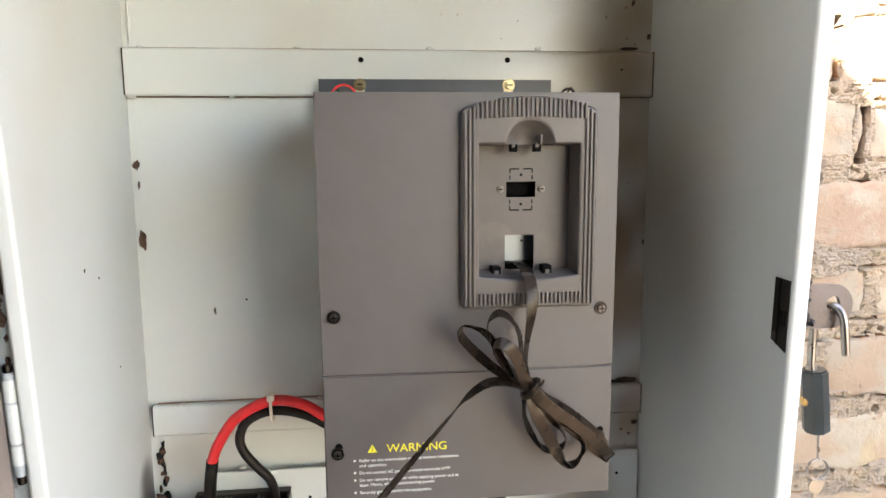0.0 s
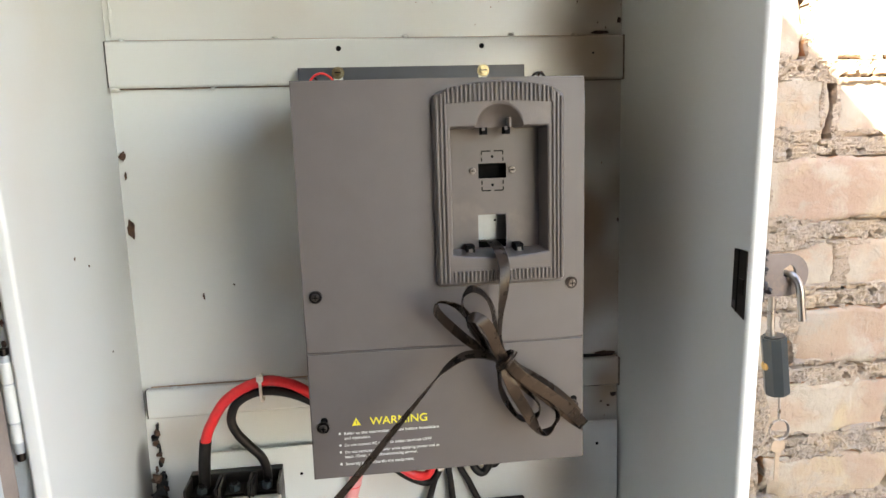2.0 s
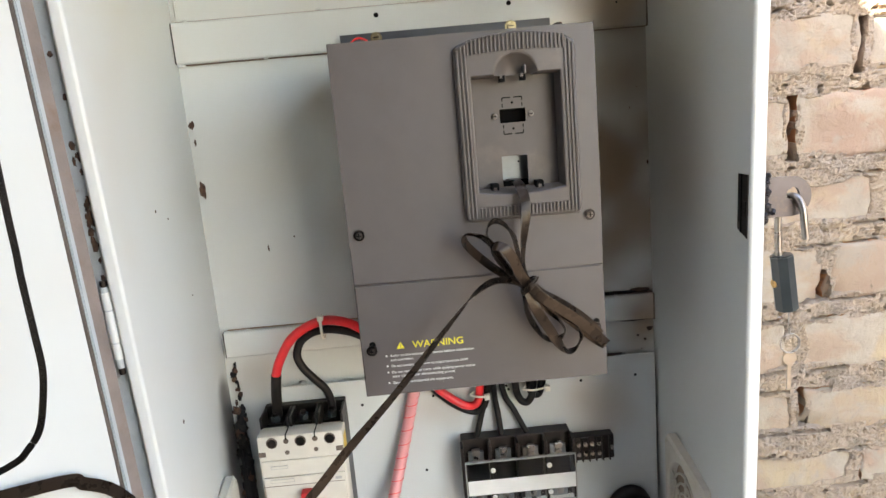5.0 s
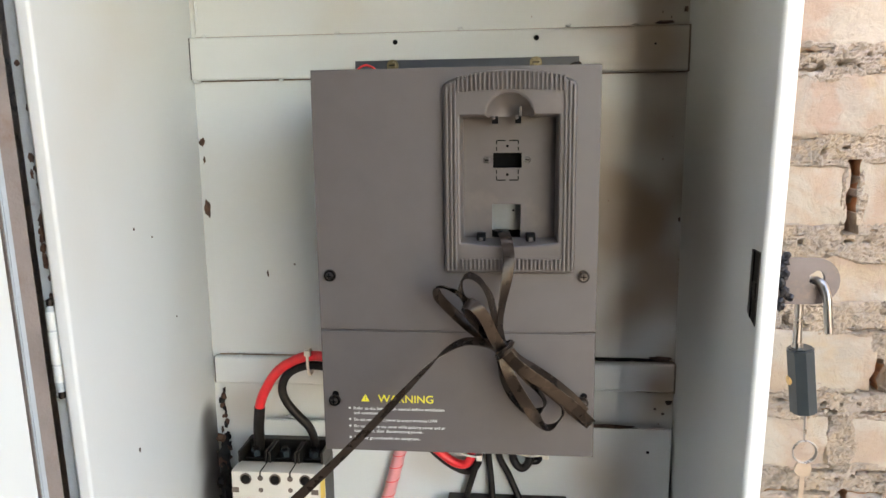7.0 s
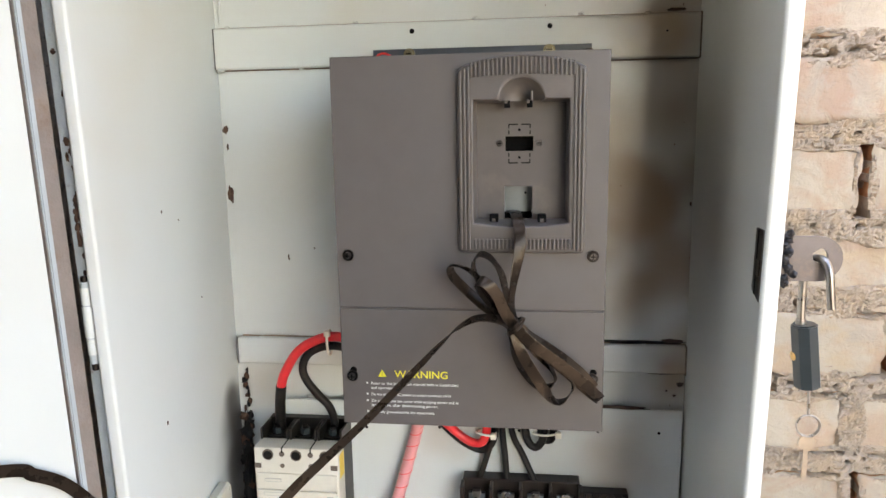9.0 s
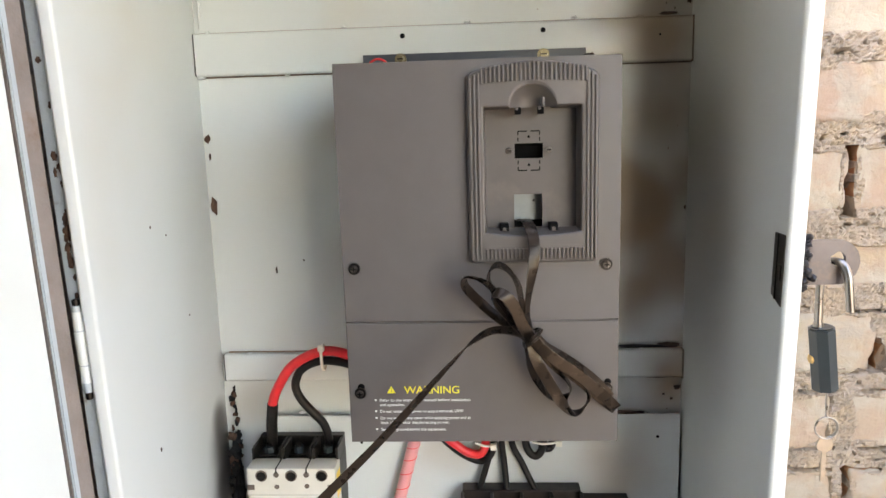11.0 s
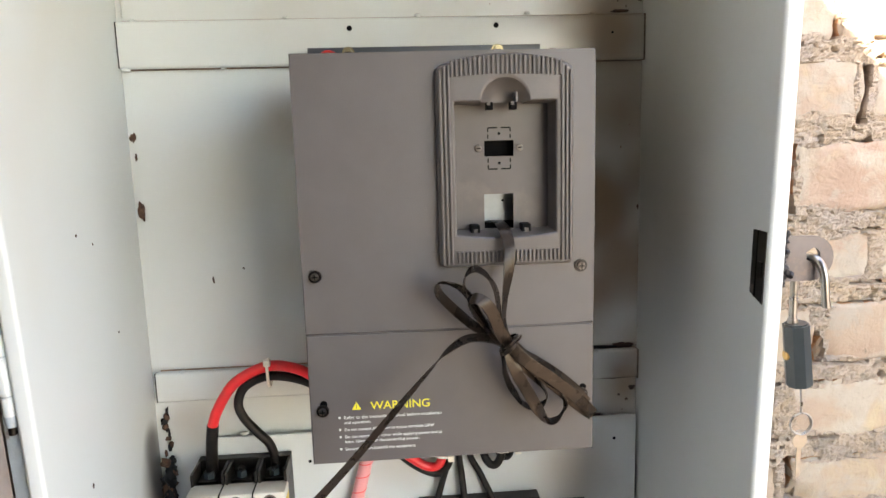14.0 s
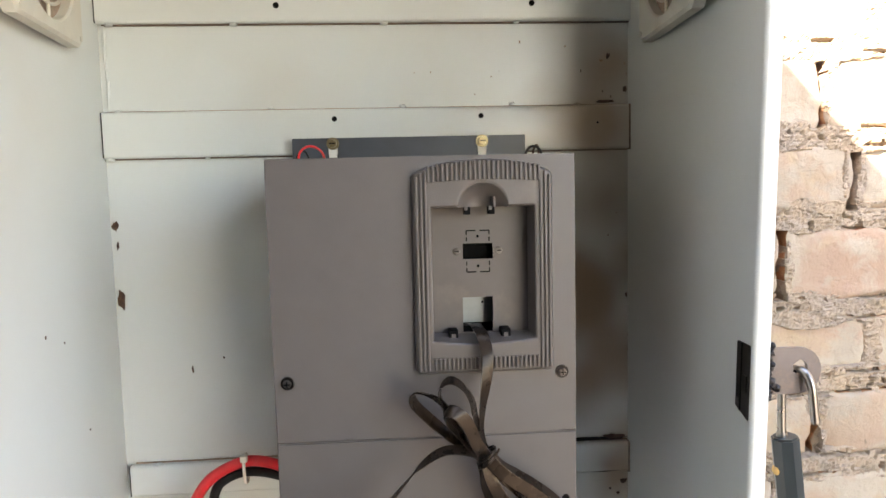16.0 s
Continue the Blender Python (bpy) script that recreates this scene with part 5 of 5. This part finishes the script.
def brick_piece(x0, x1, z0, z1, seed):
    """A hand-moulded brick: uneven face, broken rim and corners, slightly tilted; bare clay on its sides."""
    nx, nz = 26, 13
    rnd = random.Random(seed)
    tx, tz, push = rnd.uniform(-0.012, 0.012), rnd.uniform(-0.02, 0.02), rnd.uniform(-0.003, 0.003)
    w, h = x1 - x0, z1 - z0
    verts, faces = [], []
    o = Vector((seed * 3.7, seed * 1.3, 0))
    for j in range(nz + 1):
        for i in range(nx + 1):
            u, v = i / nx, j / nz
            u2, v2 = (0.5 - 0.5 * math.cos(math.pi * u)) * 0.5 + u * 0.5, (0.5 - 0.5 * math.cos(math.pi * v)) * 0.5 + v * 0.5
            x, z = x0 + w * u2, z0 + h * v2
            p = Vector((x * 14, z * 14, 0)) + o
            ex, ez = min(u2, 1 - u2) * w, min(v2, 1 - v2) * h
            rim = max(0.0, 1 - min(ex, ez) / 0.006)
            corner = max(0.0, 1 - math.hypot(ex, ez) / 0.035) * max(0.0, noise.noise(p * 0.9 + Vector((3, 8, 0))) + 0.1)
            chip = max(0.0, noise.noise(p * 1.9 + Vector((9, 0, 0)))) * rim
            inx, inz = max(0.0, 1 - ex / 0.03), max(0.0, 1 - ez / 0.025)
            dx = (0.012 * noise.noise(p * 1.5) + 0.005 * noise.noise(p * 5.0)) * inx
            dz = (0.008 * noise.noise(p * 1.6 + Vector((0, 0, 5))) + 0.004 * noise.noise(p * 5.0 + Vector((0, 0, 9)))) * inz
            y = FACE + push + tx * (u2 - 0.5) * 0.3 + tz * (v2 - 0.5) * 0.2 + 0.0050 * noise.noise(p) + 0.0022 * noise.noise(p * 3.5) + 0.0008 * noise.noise(p * 9) + 0.0025 * rim ** 2 + 0.012 * chip + 0.03 * corner
            verts.append((x + dx, y, z + dz))
    for j in range(nz):
        for i in range(nx):
            a = j * (nx + 1) + i
            faces.append((a, a + 1, a + nx + 2, a + nx + 1))
    rimv = [i for i in range(nx + 1)] + [(j + 1) * (nx + 1) - 1 for j in range(1, nz + 1)] + [nz * (nx + 1) + i for i in range(nx - 1, -1, -1)] + [j * (nx + 1) for j in range(nz - 1, 0, -1)]
    n0, front = len(verts), len(faces)
    for k in rimv:
        x, y, z = verts[k]
        verts.append((x, FACE + 0.06, z))
    m = len(rimv)
    for k in range(m):
        faces.append((rimv[(k + 1) % m], rimv[k], n0 + k, n0 + (k + 1) % m))
    me = bpy.data.meshes.new("brick")
    me.from_pydata(verts, [], faces)
    me.materials.append(M_BRICK)
    me.materials.append(M_CLAY)
    me.polygons.foreach_set("material_index", [0] * front + [1] * m)
    me.polygons.foreach_set("use_smooth", [True] * len(me.polygons))
    me.set_sharp_from_angle(angle=radians(55))
    ob = new("brick", me)
    ob.parent = wall
    return ob


seed = 1
for z0, z1, jx, jw in COURSES:
    x = jx - 3 * BRICK
    while x < 1.5:
        a, b = x + jw / 2, x + BRICK - jw / 2
        if b > 0.36:
            brick_piece(a, b, z0, z1, seed)
            seed += 1
        x += BRICK

# mortar: one rough sheet, flush in the beds and smeared over the brick rims, with a few deep open joints
OPEN = [(0.778, 1.749, 1.838, 0.011), (0.829, 1.632, 1.712, 0.009), (0.7315, 1.508, 1.607, 0.008), (0.778, 1.282, 1.330, 0.014), (0.972, 1.168, 1.232, 0.006), (0.752, 1.068, 1.136, 0.007), (0.858, 0.950, 1.006, 0.006)]
gx = np.arange(0.40, 1.30, 0.0030)
gz = np.arange(0.84, 2.12, 0.0026)
mv, mf = [], []
for z in gz:
    near = min((max(z0 - z, z - z1), z0, z1, jx, jw) for z0, z1, jx, jw in COURSES)
    for x in gx:
        p = Vector((x * 38, z * 44, 0))
        lump = noise.noise(p) * 0.5 + noise.noise(p * 2.1) * 0.35
        crumb = abs(noise.noise(p * 5.3)) - 0.25
        d = (x - near[3]) / BRICK
        up = abs(d - round(d)) * BRICK - 0.5 * near[4]       # distance from the upright joint
        into = min(-near[0], up)                              # how far inside a brick's outline
        smear = 0.014 + 0.012 * noise.noise(Vector((x * 11, z * 17, 4))) + 0.004 * noise.noise(Vector((x * 45, z * 45, 9)))
        over = max(0.0, min(1.0, (smear - into) / 0.006))
        y = FACE - 0.0005 + 0.0045 * lump + 0.006 * crumb + (1 - over) * 0.016
        bed = near[0] > -0.004
        hole = noise.noise(Vector((x * 85, z * 110, 7))) + 0.5 * noise.noise(Vector((x * 9, z * 20, 1)))
        if hole > 0.38 and bed:                               # crumbled-out pits in the beds
            y += 0.035 * (hole - 0.38)
        crack = abs(near[0] + 0.003 * noise.noise(Vector((x * 40, z * 40, 5))))
        if crack < 0.0022 and noise.noise(Vector((x * 12, near[1] * 31, 2))) > 0.05:
            y += 0.010
        for ox, o0, o1, ow in OPEN:
            if o0 < z < o1:
                off = abs(x - ox - 0.008 * noise.noise(Vector((z * 40, ox * 9, 3)))) - ow * (0.8 + 0.6 * noise.noise(Vector((z * 22, ox * 5, 8))))
                if off < 0:
                    y = FACE + 0.045 + 0.004 * lump
        mv.append((x, y, z))
nxg = len(gx)
for j in range(len(gz) - 1):
    for i in range(nxg - 1):
        a = j * nxg + i
        mf.append((a, a + 1, a + nxg + 1, a + nxg))
me = bpy.data.meshes.new("mortar")
me.from_pydata(mv, [], mf)
me.materials.append(M_MORTAR)
ob = new("mortar", me)
ob.parent = wall
tagged(ob, "crumbling grey-brown lime mortar", kind="stuff")
